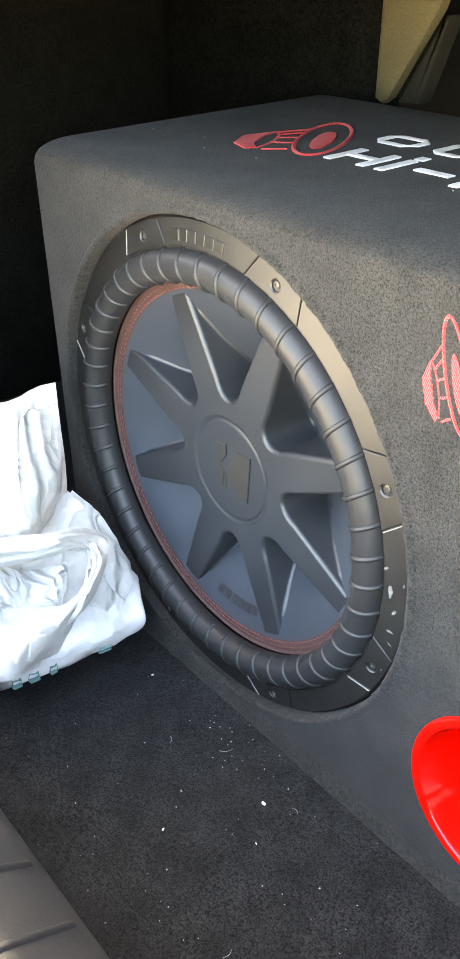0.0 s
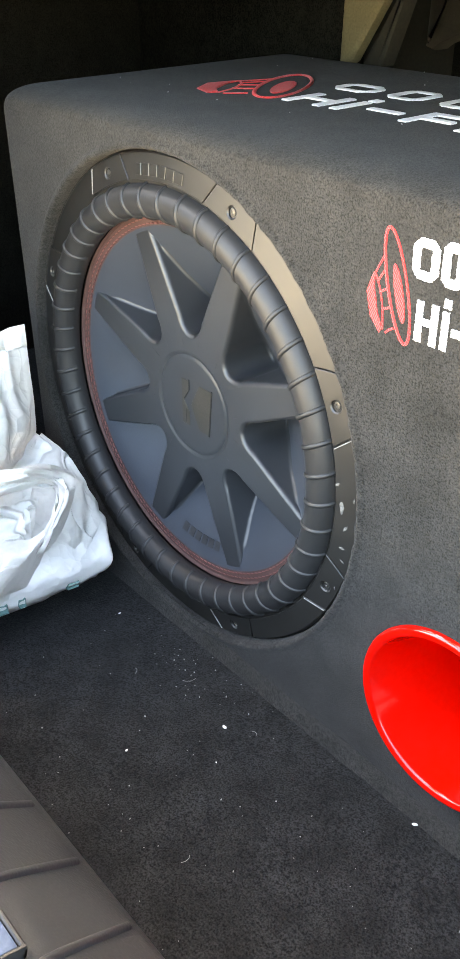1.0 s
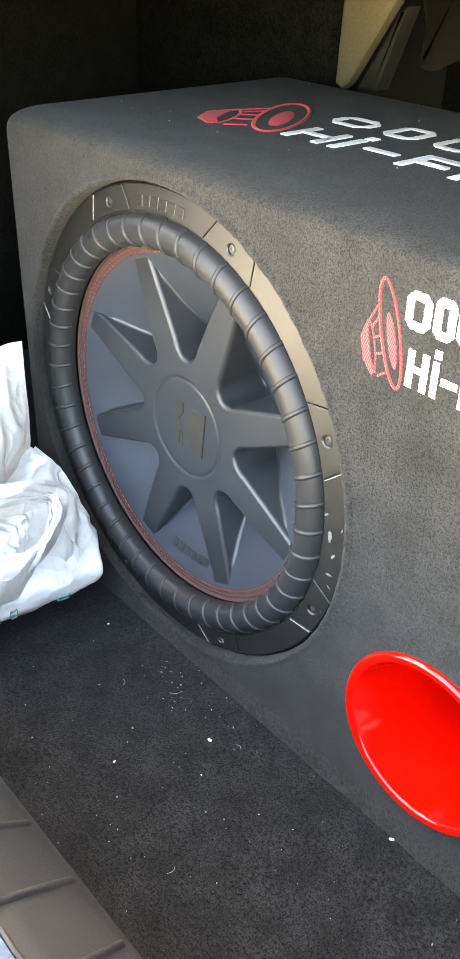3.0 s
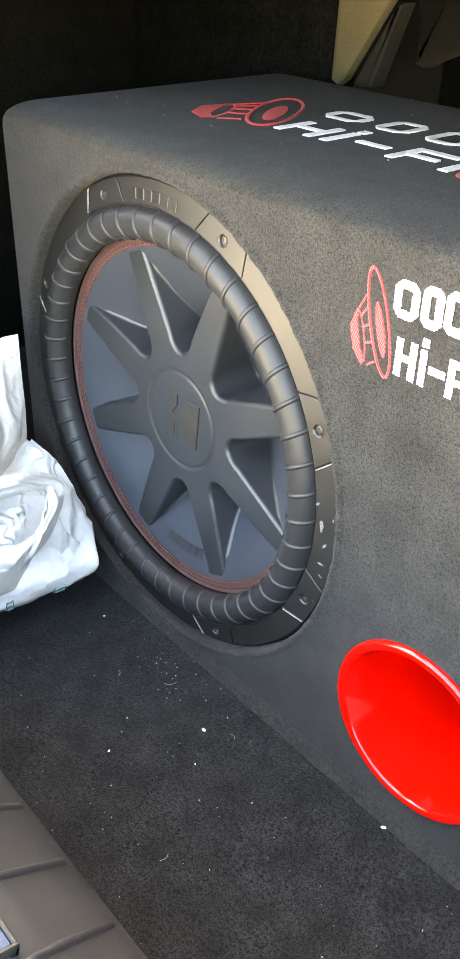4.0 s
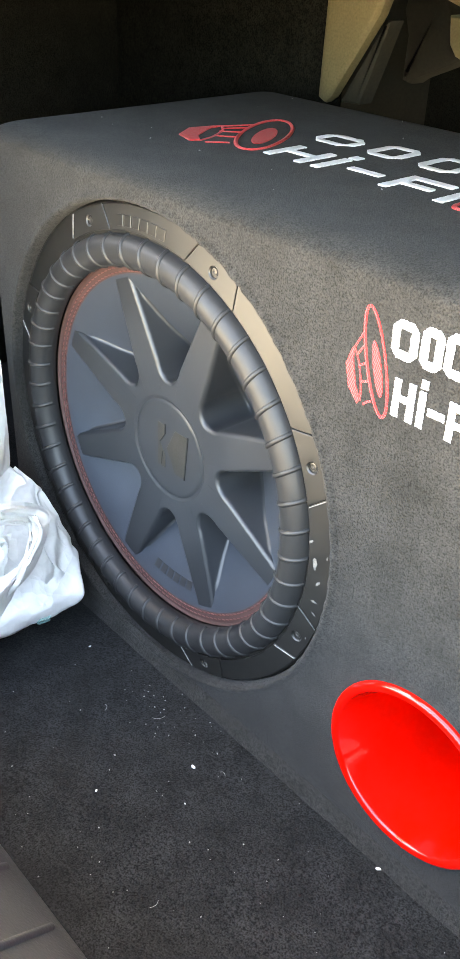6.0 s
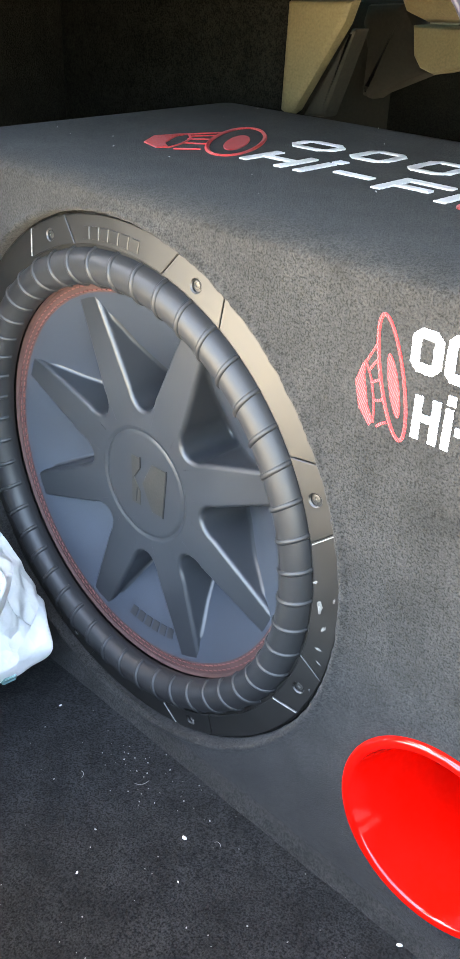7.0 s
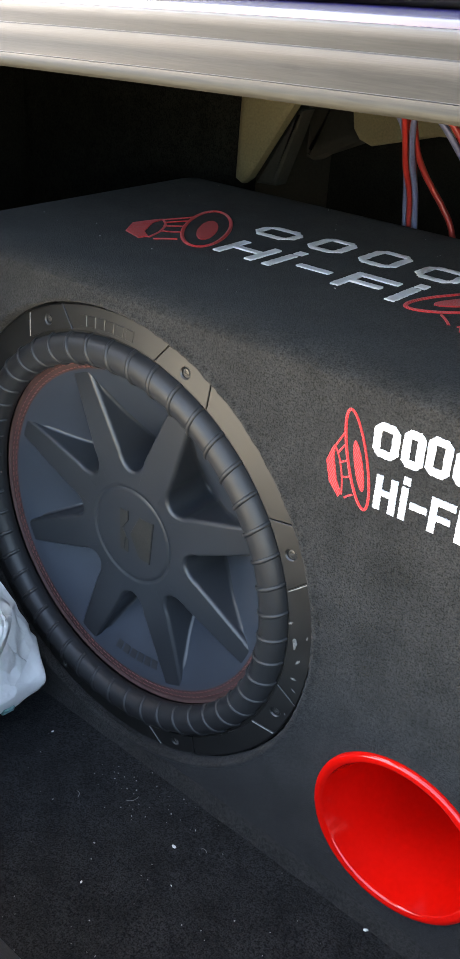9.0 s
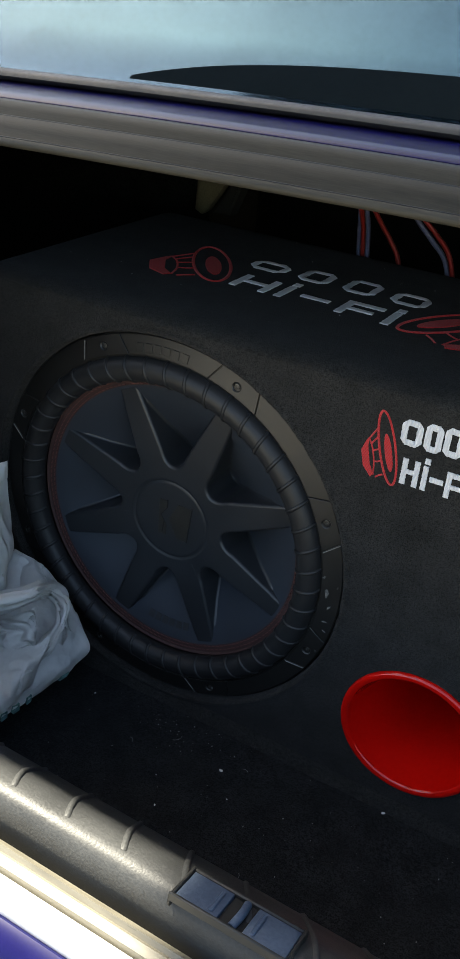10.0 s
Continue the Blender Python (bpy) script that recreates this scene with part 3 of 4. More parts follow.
def stitched(name, outline, plane, mat, label="", thick=0.0012, edge=0.0005):
    return part(name, prism(ragged(outline, 0.0012, edge * 0.5), plane, thick, edge), mat, speaker_box, label)

def stroke(x0, y0, x1, y1, w):
    d = Vector((x1 - x0, y1 - y0)).normalized() * 1.0
    n = Vector((-d.y, d.x)) * w / 2
    return [(x0 - n.x, y0 - n.y), (x1 - n.x, y1 - n.y), (x1 + n.x, y1 + n.y), (x0 + n.x, y0 + n.y)]

def frame_pad(x, y, w, h, s, plane, label):
    """A plain hollow block with cut corners, stitched in white."""
    c = w * 0.24
    out = [(x + c, y), (x + w - c, y), (x + w, y + c), (x + w, y + h - c), (x + w - c, y + h), (x + c, y + h), (x, y + h - c), (x, y + c)]
    c2 = max(c - s * 0.6, 0.0002)
    inn = [(x + s + c2 * 0.2, y + s), (x + w - s - c2 * 0.2, y + s), (x + w - s, y + s + c2 * 0.2), (x + w - s, y + h - s - c2 * 0.2), (x + w - s - c2 * 0.2, y + h - s), (x + s + c2 * 0.2, y + h - s), (x + s, y + h - s - c2 * 0.2), (x + s, y + s + c2 * 0.2)]
    out, inn = ragged(out, amp=w * 0.016, count=7), ragged(inn, amp=w * 0.016, seed=2, count=7)
    bm = bmesh.new()
    def mid(a, b, t):
        return (a[0] + (b[0] - a[0]) * t, a[1] + (b[1] - a[1]) * t)
    ls = [[plane(*p, 0) for p in out], [plane(*p, 0.0004) for p in out], [plane(*mid(p, q, 0.18), 0.0008) for p, q in zip(out, inn)],
          [plane(*mid(p, q, 0.82), 0.0008) for p, q in zip(out, inn)], [plane(*p, 0.0004) for p in inn], [plane(*p, 0) for p in inn]]
    rings(bm, ls)
    return part("logo_block", bm, M_WHITE_T, speaker_box, label)

def letter(ch, x, y, w, h, s, plane):
    """One stitched letter as a single mesh of thick strokes."""
    pads = {
        "H": [stroke(x + s / 2, y, x + s / 2, y + h, s), stroke(x + w - s / 2, y, x + w - s / 2, y + h, s), stroke(x + s * 0.9, y + h * 0.52, x + w - s * 0.9, y + h * 0.52, s * 0.85)],
        "F": [stroke(x + s / 2, y, x + s / 2, y + h, s), stroke(x + s * 0.9, y + h - s / 2, x + w, y + h - s / 2, s), stroke(x + s * 0.9, y + h * 0.46, x + w * 0.86, y + h * 0.46, s * 0.85)],
        "i": [stroke(x + w / 2, y, x + w / 2, y + h * 0.94, w), stroke(x + w * 0.6, y + h * 1.02, x + w * 0.6, y + h * 1.24, w * 1.05)],
        "-": [stroke(x, y + h * 0.5, x + w, y + h * 0.5, s)],
    }[ch]
    bm = bmesh.new()
    for k, outline in enumerate(pads):
        piece = prism(ragged(outline, s * 0.16, s * 0.05), plane, 0.0008 + 0.0001 * k, 0.0002)
        me = bpy.data.meshes.new("tmp")
        piece.to_mesh(me)
        piece.free()
        bm.from_mesh(me)
        bpy.data.meshes.remove(me)
    return part("letter", bm, M_WHITE_T, speaker_box)

def cord(points, plane, w, name="logo_line"):
    pts = [plane(u, v, -w * 0.18) for u, v in points]
    return part(name, tube(pts, w / 2, 6, 3), M_RED_T, speaker_box)

def horn(plane, top, low, side, k, sgn, slim=1.0):
    """The red loudspeaker emblem: a leaning ring with a basket and magnet beside it."""
    a, b = Vector(top), Vector(low)
    c, ax = (a + b) / 2, (a - b) / 2
    nrm = Vector((ax.y, -ax.x)).normalized() * sgn
    def at(s, t):
        q = c + ax * s + nrm * t
        return (q.x, q.y)
    m = side
    ring = [at(math.sin(g), m * 0.30 * math.cos(g)) for g in (2 * math.pi * i / 36 for i in range(37))]
    cord(ring, plane, k * 1.5, "logo_ring")
    dome = [at(-0.12 + 0.52 * math.sin(g), m * (0.02 + (0.07 + 0.06 * slim) * math.cos(g))) for g in (2 * math.pi * i / 20 for i in range(20))]
    stitched("logo_dome", dome, plane, M_RED_T, thick=k * 0.3, edge=k * 0.14)
    mag = [at(0.22, -m * 0.74), at(0.30, -m * 0.62), at(0.05, -m * (1 - 0.26 * slim)), at(-0.45, -m * (1 - 0.24 * slim)), at(-0.72, -m * 0.66), at(-0.80, -m * 0.78), at(-0.50, -m * 1.0), at(-0.05, -m * 1.0)]
    stitched("logo_magnet", mag, plane, M_RED_T, thick=k * 0.3, edge=k * 0.14)
    cord([at(0.55, -m * 0.26), at(0.40, -m * 0.45), at(0.27, -m * 0.62)], plane, k)
    cord([at(0.27, -m * 0.64), at(0.0, -m * 0.56), at(-0.4, -m * 0.57), at(-0.74, -m * 0.66)], plane, k)
    for s0, s1 in ((0.30, 0.10), (-0.02, -0.14), (-0.34, -0.42), (-0.72, -0.86)):
        cord([at(s0, -m * 0.30), at((s0 + s1) / 2, -m * 0.46), at(s1, -m * 0.60)] if s0 > 0 else [at(s0, -m * 0.29), at(s0 - 0.03, -m * 0.44), at(s1 + 0.06, -m * 0.58)], plane, k)

# upper face
for x, y, w, h in ((-0.0238, 0.1505, 0.0338, 0.0262), (0.0222, 0.1505, 0.0270, 0.0325), (0.0622, 0.1500, 0.0282, 0.0355), (0.1030, 0.1510, 0.0305, 0.0290)):
    frame_pad(x, y, w, h, 0.0060, on_top, "white stitched block of the logo")
for ch, x, w in (("H", -0.0098, 0.0320), ("i", 0.0302, 0.0060), ("-", 0.0470, 0.0240), ("F", 0.0815, 0.0305), ("i", 0.1192, 0.0062)):
    letter(ch, x, 0.0972, w, 0.0325, 0.0060, on_top)
horn(on_top, (-0.075, 0.176), (-0.021, 0.095), 0.052, 0.0022, 1)
horn(on_top, (0.187, 0.176), (0.135, 0.095), 0.052, 0.0022, -1)
# front face
for x, y, w, h in ((0.1800, 0.3110, 0.0140, 0.0178), (0.1956, 0.3112, 0.0114, 0.0190), (0.2080, 0.3120, 0.0125, 0.0195), (0.2220, 0.3120, 0.0130, 0.0180)):
    frame_pad(x, y, w, h, 0.0041, on_front, "white stitched block of the logo")
for ch, x, w in (("H", 0.1848, 0.0118), ("i", 0.1988, 0.0035), ("-", 0.2040, 0.0090), ("F", 0.2145, 0.0125), ("i", 0.2285, 0.0035)):
    letter(ch, x, 0.2836, w, 0.0185, 0.0036, on_front)
horn(on_front, (0.1660, 0.3293), (0.1800, 0.2798), 0.0185, 0.0013, 1, 1.1)
horn(on_front, (0.2510, 0.3293), (0.2370, 0.2798), 0.0185, 0.0013, -1, 1.1)


# ---------------------------------------------------------------- subwoofer
sub = thing("subwoofer", "black twelve-inch subwoofer with ribbed surround and spoked cone", "subwoofer", (CX, 0.0, CZ))
def ring_y(r):
    return 0.14 * (r - 0.1422)
R_IN, R_OUT = 0.1430, 0.1580
A_OUT, A_IN = 6.0, 8.7        # half angle of a screw pad at its outer and inner end
part("frame", lathe([(0.1400, 0.030), (0.1400, 0.0032), (0.1406, 0.0022), (0.1412, 0.0018), (0.1430, 0.0016), (0.1500, ring_y(0.1500) + 0.0014), (0.1572, ring_y(0.1572) + 0.0014), (0.1584, ring_y(0.1584) + 0.0014), (0.1590, ring_y(0.1588) + 0.0018), (0.1594, ring_y(0.1592) + 0.0026), (0.1595, 0.014), (0.150, 0.030)], 144), M_RING, sub, "black plastic mounting ring")

def wedge(out0, out1, in0, in1, gap=0.14):
    """Outline of a ring piece between slanting ends, in degrees at the outer and inner rim."""
    n = max(6, int((out1 - out0) / 2))
    o = [(R_OUT * math.cos(radians(a)), R_OUT * math.sin(radians(a))) for a in np.linspace(out0 + gap, out1 - gap, n)]
    i = [(R_IN * math.cos(radians(a)), R_IN * math.sin(radians(a))) for a in np.linspace(in1 - gap, in0 + gap, n)]
    return o + i

def lay(y, pts):
    return [(x, y + ring_y(math.hypot(x, z)), z) for x, z in pts]

def drawn_in(pts, d):
    k, out = len(pts), []
    for i in range(k):
        p, q, r = Vector(pts[i - 1]), Vector(pts[i]), Vector(pts[(i + 1) % k])
        t0, t1 = (q - p).normalized(), (r - q).normalized()
        n = Vector((-t0.y - t1.y, t0.x + t1.x))
        out.append(tuple(q + n / max(n.length_squared / 2, 0.5) * d))
    return out

def bracket_mesh():
    """A screw pad of the ring with a countersunk hole at its middle."""
    bm = bmesh.new()
    out = wedge(-A_OUT, A_OUT, -A_IN, A_IN)
    hole = [(0.150 + 0.0031 * math.cos(a), 0.0031 * math.sin(a)) for a in (2 * math.pi * i / 18 for i in range(18))]
    rim = [(0.150 + 0.0038 * math.cos(a), 0.0038 * math.sin(a)) for a in (2 * math.pi * i / 18 for i in range(18))]
    o = rings(bm, [lay(0.0016, out), lay(0.0002, out), lay(-0.0001, drawn_in(out, 0.0003))])
    h = rings(bm, [lay(-0.0001, rim), lay(0.0006, hole), [(x, 0.0030, z) for x, z in hole]])
    es = []
    for loop in (o[-1], h[0]):
        es += [bm.edges.get((loop[i], loop[(i + 1) % len(loop)])) for i in range(len(loop))]
    bmesh.ops.triangle_fill(bm, use_beauty=True, edges=es)
    return mesh_of("bracket", bm, M_RING, 14)

def trim_mesh():
    """A plain ring piece that lies between two screw pads."""
    bm = bmesh.new()
    out = wedge(A_OUT - 22.5, 22.5 - A_OUT, A_IN - 22.5, 22.5 - A_IN)
    k = len(out) // 2
    vs = rings(bm, [lay(0.0016, out), lay(0.0003, out), lay(0.0000, drawn_in(out, 0.0004))])
    top = vs[-1]
    for i in range(k - 1):
        bm.faces.new((top[i], top[i + 1], top[2 * k - 2 - i], top[2 * k - 1 - i]))
    return mesh_of("trim_piece", bm, M_RING, 14)

def screw_mesh():
    bm = lathe([(0.0021, 0.0004), (0.0020, -0.0002), (0.0014, -0.0004), (0.0009, -0.0004), (0.0007, 0.0), (0.0002, 0.0)], 16, (False, True))
    return mesh_of("screw", bm, M_SCREW, 30)

BR, SC = bracket_mesh(), screw_mesh()
# black disc in the shallow hole stands for the shade of a deeper one
RC = mesh_of("screw_hole_shade", lathe([(0.0036, 0.0016), (0.0033, 0.0013), (0.0003, 0.0013)], 20, (False, True)), M_HOLE)
TP = trim_mesh()
for k in range(8):
    deg = 22.5 + 45 * k
    b = part("bracket", BR, M_RING, sub, m=pose(0, 0, 0, 0, -deg, 0))
    part("screw_hole_shade", RC, M_HOLE, b, "black disc painted as the shade in the screw hole", m=pose(0.150, ring_y(0.150), 0))
    part("screw", SC, M_SCREW, b, m=pose(0.1500, ring_y(0.150) + 0.0012, 0.0005, 0, 20 * k, 0))
    if k != 2:                                  # one piece is missing between two pads
        part("trim_piece", TP, M_RING, sub, m=pose(0, 0, 0, 0, -(deg + 22.5), 0))

# worn pale edges at some joints
edge_mesh = mesh_of("worn_edge", prism([(0.1440, 0.0066), (0.1575, 0.0007), (0.1575, 0.0013), (0.1440, 0.0071)], lambda u, v, h: (u, ring_y(u) - h, v), 0.0006, 0.0001), M_SPECK)
for deg, flip in ((16.4, 1), (-28.6, 1), (-73.6, 1), (163.6, -1), (118.6, -1)):
    part("worn_edge", edge_mesh, M_SPECK, sub, "pale worn edge of a joint", m=pose(0, 0, 0, 0, -deg, 0) @ Matrix.Diagonal((1, 1, -flip, 1)))

# pale dust smears left on the ring
def smear_mesh(seed):
    r = random.Random(seed)
    n = 11
    pts = [((0.6 + 0.8 * r.random()) * 0.0016 * math.cos(2 * math.pi * i / n), (0.6 + 0.8 * r.random()) * 0.0030 * math.sin(2 * math.pi * i / n)) for i in range(n)]
    return prism(pts, lambda u, v, h: (u, -h, v), 0.00012)
for k, (r, deg, size) in enumerate(((0.1475, 0.6, 1.5), (0.1512, -4.2, 0.9), (0.1445, 5.6, 0.8), (0.1511, -9.5, 0.8), (0.1535, -12.5, 0.6), (0.1500, -66.0, 0.7), (0.1555, -20.5, 0.4), (0.1490, -112.0, 0.4), (0.1550, 3.0, 0.7))):
    a = radians(deg)
    part("dust_smear", smear_mesh(k), M_DUST, sub, "grey dust smear", m=pose(r * math.cos(a), ring_y(r) - 0.0002 if abs(abs(deg) - 20.5) > 8 and abs(deg + 66) > 8 and abs(deg + 112) > 8 else ring_y(r) - 0.0007, r * math.sin(a), 0, -deg + 25 * k, 0) @ Matrix.Diagonal((size * 0.6, 1, size * 0.8, 1)))

# maker's word on the ring as plain raised bars
for k in range(6):
    a0, a1 = radians(100.6 - 3.0 * k), radians(100.6 - 3.0 * k - 2.2)
    r0, r1 = 0.1455, 0.1520
    pts = [(r0 * math.cos(a0), r0 * math.sin(a0)), (r1 * math.cos(a0), r1 * math.sin(a0)), (r1 * math.cos(a1), r1 * math.sin(a1)), (r0 * math.cos(a1), r0 * math.sin(a1))]
    part("raised_bar", prism(pts, lambda u, v, h: (u, ring_y(math.hypot(u, v)) - h, v), 0.0007, 0.0003), M_RING, sub)

# surround: half roll with moulded ribs
RR, RY, RT = 0.1312, 0.003, 0.0098
roll = [(RR + RT * math.cos(a), RY - RT * math.sin(a)) for a in np.linspace(radians(-25), radians(215), 30)]
surround = part("surround", lathe(roll, 192), M_ROLL, sub, "thick black foam roll")
rib_pts = [(RR + (RT - 0.0005) * math.cos(a), RY - (RT - 0.0005) * math.sin(a), 0.0024 * math.cos(a)) for a in np.linspace(radians(6), radians(178), 15)]
RIB = mesh_of("surround_rib", tube(rib_pts, 0.00155, 10, 2), M_ROLL, 60)
for k in range(48):
    part("surround_rib", RIB, M_ROLL, surround, m=pose(0, 0, 0, 0, -(7.5 * k - 0.9), 0))

# stitched band and cone
part("stitch_band", lathe([(0.1235, 0.0105), (0.1220, 0.0120), (0.1185, 0.0119), (0.1150, 0.0126), (0.1140, 0.0145)], 144), M_BAND, sub, "dark red band with two rows of stitching")
bm = bmesh.new()
for row in (0.1164, 0.1196):
    count = 165
    for i in range(count):
        a = 2 * math.pi * (i + (0.5 if row > 0.118 else 0)) / count
        m = Matrix.Rotation(-a, 4, "Y") @ Matrix.LocRotScale((row, 0.0119, 0), Euler((0, 0.12, 0)), (0.00065, 0.0006, 0.0030))
        bmesh.ops.create_cube(bm, size=1, matrix=m)
tagged(part("stitching", bm, M_STITCH, sub, "two rows of red stitches"), kind="stuff")
CONE = [(0.1150, 0.0125), (0.1110, 0.0138), (0.1020, 0.0180), (0.0922, 0.0240), (0.0820, 0.0300), (0.0730, 0.0365), (0.060, 0.0465), (0.048, 0.0545), (0.030, 0.060), (0.002, 0.062)]
part("cone", lathe(CONE, 144, (False, True)), M_CONE, sub, "blue-grey plastic cone")

def star(n_side=14):
    """Outline of the eight-spoked cover as (angle, radius), all round."""
    pts = []
    for k in range(8):
        mid = radians(22.5 + 45 * k)
        half = []
        for i in range(4):                                   # spoke end
            h = 0.0088 * i / 3
            half.append((math.atan2(h, 0.1145), math.hypot(0.1145, h)))
        for i in range(1, n_side + 1):                       # side, widening to the hub
            x = 0.1145 - (0.1145 - 0.0590) * i / n_side
            h = 0.0088 + (0.0130 - 0.0088) * i / n_side
            half.append((math.atan2(h, x), math.hypot(x, h)))
        a_end = half[-1][0]
        r_end = half[-1][1]
        for i in range(1, 9):                                # rounded root of the opening
            s = i / 8
            ang = a_end + (radians(22.5) - a_end) * (1 - math.cos(s * math.pi / 2))
            half.append((ang, r_end - (r_end - 0.0485) * math.sin(s * math.pi / 2)))
        left = [(mid - a, r) for a, r in reversed(half[1:-1])]
        right = [(mid + a, r) for a, r in half]
        pts += left + right
    return pts

outline = [(r * math.cos(a), r * math.sin(a)) for a, r in star()]
def grown(points, d):
    k, out = len(points), []
    for i in range(k):
        p, q, s = Vector(points[i - 1]), Vector(points[i]), Vector(points[(i + 1) % k])
        t = (s - p).normalized()
        out.append(q + Vector((t.y, -t.x)) * d)
    return out
def cover_y(x, z):
    return 0.0155 - 0.0022 * max(0.0, (math.hypot(x, z) - 0.045) / 0.067)
bm = bmesh.new()
circ = lambda r, y: [(r * x / math.hypot(x, z), y, r * z / math.hypot(x, z)) for x, z in outline]
ins = [(p.x, p.y) for p in grown(outline, -0.0018)]
ins2 = [(p.x, p.y) for p in grown(outline, -0.0007)]
ins0 = [(p.x, p.y) for p in grown(outline, -0.0025)]
lp = [circ(0.0340, 0.0163), circ(0.0352, 0.0162), circ(0.0361, 0.0157), circ(0.0369, 0.0154), circ(0.0375, 0.0154), circ(0.0415, 0.0154)]
lp += [[(x, cover_y(x, z), z) for x, z in ins0]]
lp += [[(x, cover_y(x, z), z) for x, z in ins], [(x, cover_y(x, z) + 0.0008, z) for x, z in ins2], [(x, cover_y(x, z) + 0.0022, z) for x, z in outline], [(x, cover_y(x, z) + 0.0034, z) for x, z in outline]]
def cone_y(r):
    for (r0, y0), (r1, y1) in zip(CONE, CONE[1:]):
        if r1 <= r <= r0:
            return y0 + (y1 - y0) * (r0 - r) / (r0 - r1)
    return CONE[0][1]
for a in (0, 25, 50, 75, 90, 100):              # the walls run out in a fillet on the cone
    loop = []
    for (x, z), p in zip(outline, grown(outline, 0.0030)):
        top, foot = cover_y(x, z) + 0.0036, cone_y(math.hypot(x, z)) + 0.0003
        f = min(0.0030, max(0.0, foot - top))
        k = 1 - math.cos(radians(min(a, 90)))
        qx, qz = x + (p.x - x) * k * f / 0.0030, z + (p.y - z) * k * f / 0.0030
        foot = cone_y(math.hypot(qx, qz)) + 0.0002
        loop.append((qx, max(top, foot - f * (1 - math.sin(radians(min(a, 90))))) + (0.0012 if a > 90 else 0), qz))
    lp.append(loop)
rings(bm, lp)
part("spoked_cover", bm, M_CAP, sub, "dark grey eight-spoked cover", sharp=50)
part("hub_cap", lathe([(0.0346, 0.0164), (0.0340, 0.0162), (0.0332, 0.0158), (0.0322, 0.0156), (0.0312, 0.0156), (0.0004, 0.0156)], 72, (False, True)), M_CAP, sub, "round flat hub cap")
# badge as plain shapes
flat = lambda u, v, h: (u, 0.0156 - h, v - CZ)
part("badge_shape", prism([(-0.0105, 0.1905), (-0.003, 0.1905), (-0.003, 0.184), (-0.0085, 0.176), (-0.003, 0.168), (-0.003, 0.1585), (-0.0105, 0.1585)], flat, 0.0004, 0.0001), M_FOIL, sub)
part("badge_shape", prism([(0.0075, 0.1905), (0.0195, 0.1905), (0.0165, 0.1585), (0.0075, 0.1585), (-0.001, 0.1745)], flat, 0.0004, 0.0001), M_FOIL, sub)
part("badge_line", prism([(0.0200, 0.1912), (0.0208, 0.1912), (0.0174, 0.1580), (0.0166, 0.1580)], flat, 0.0006), M_HOLE, sub)
part("badge_line", prism([(-0.0032, 0.1915), (-0.0024, 0.1915), (-0.0024, 0.1845), (-0.0078, 0.1765), (-0.0086, 0.1762), (-0.0032, 0.184)], flat, 0.0006), M_HOLE, sub)
part("badge_line", prism([(-0.0058, 0.1700), (-0.0050, 0.1700), (-0.0062, 0.1600), (-0.0070, 0.1600)], flat, 0.0006), M_HOLE, sub)
# model word on the cone as plain bars
for k in range(6):
    a0, a1 = radians(-99 + 3.9 * k), radians(-99 + 3.9 * k + 2.9)
    pts = [(0.1005, a0), (0.1062, a0), (0.1062, a1), (0.1005, a1)]
    part("printed_bar", prism([(r * math.cos(a), r * math.sin(a)) for r, a in pts], lambda u, v, h: (u, cone_y(math.hypot(u, v)) - 0.0002 - h, v), 0.0002), M_PRINT, sub)


# ---------------------------------------------------------------- red port
port = thing("bass_port", "glossy bright red flared bass port in the speaker box", "bass port", (PX, 0.0, PZ))
rim = [(0.0535, 0.006), (0.0552, -0.0010)] + [(0.0522 + 0.0032 * math.cos(radians(a)), -0.0022 - 0.0032 * math.sin(radians(a))) for a in range(0, 165, 12)]
rim_end = rim[-1]
flare = [(0.0340 + (rim_end[0] - 0.0340) * (1 - k / 14) ** 1.7, rim_end[1] + 0.085 * k / 14) for k in range(15)] + [(0.0338, 0.14)]
part("rim", lathe(rim, 96), M_RED, port, "rolled outer rim")
part("flare", lathe(flare, 96, (False, True)), M_RED, port, "red tube narrowing inwards")


# ---------------------------------------------------------------- plastic bag
bag = thing("plastic_bag", "crumpled white plastic carrier bag lying against the speaker box", "plastic bag", (-0.16, -0.075, 0.0))
BO = Vector((-0.16, -0.075, 0.0))

def folds(p, seed):
    """Straight sharp creases in several directions, as crumpled film has."""
    r = random.Random(int(seed * 10))
    q = p + Vector((noise.noise(p * 14), noise.noise(p * 14 + Vector((7, 0, 0))), noise.noise(p * 14 + Vector((0, 7, 0))))) * 0.020
    total = 0.0
    for freq in (13, 19, 27, 39, 58, 85):
        d = Vector((r.gauss(0, 1), r.gauss(0, 1), r.gauss(0, 1))).normalized()
        t = (q.dot(d) * freq + r.random()) % 1.0
        fade = 0.35 + 1.3 * max(0.0, noise.noise(q * 22 + Vector((freq, seed, 0))) + 0.25)
        total += (abs(2 * t - 1) - 0.5) / freq * fade
    return total

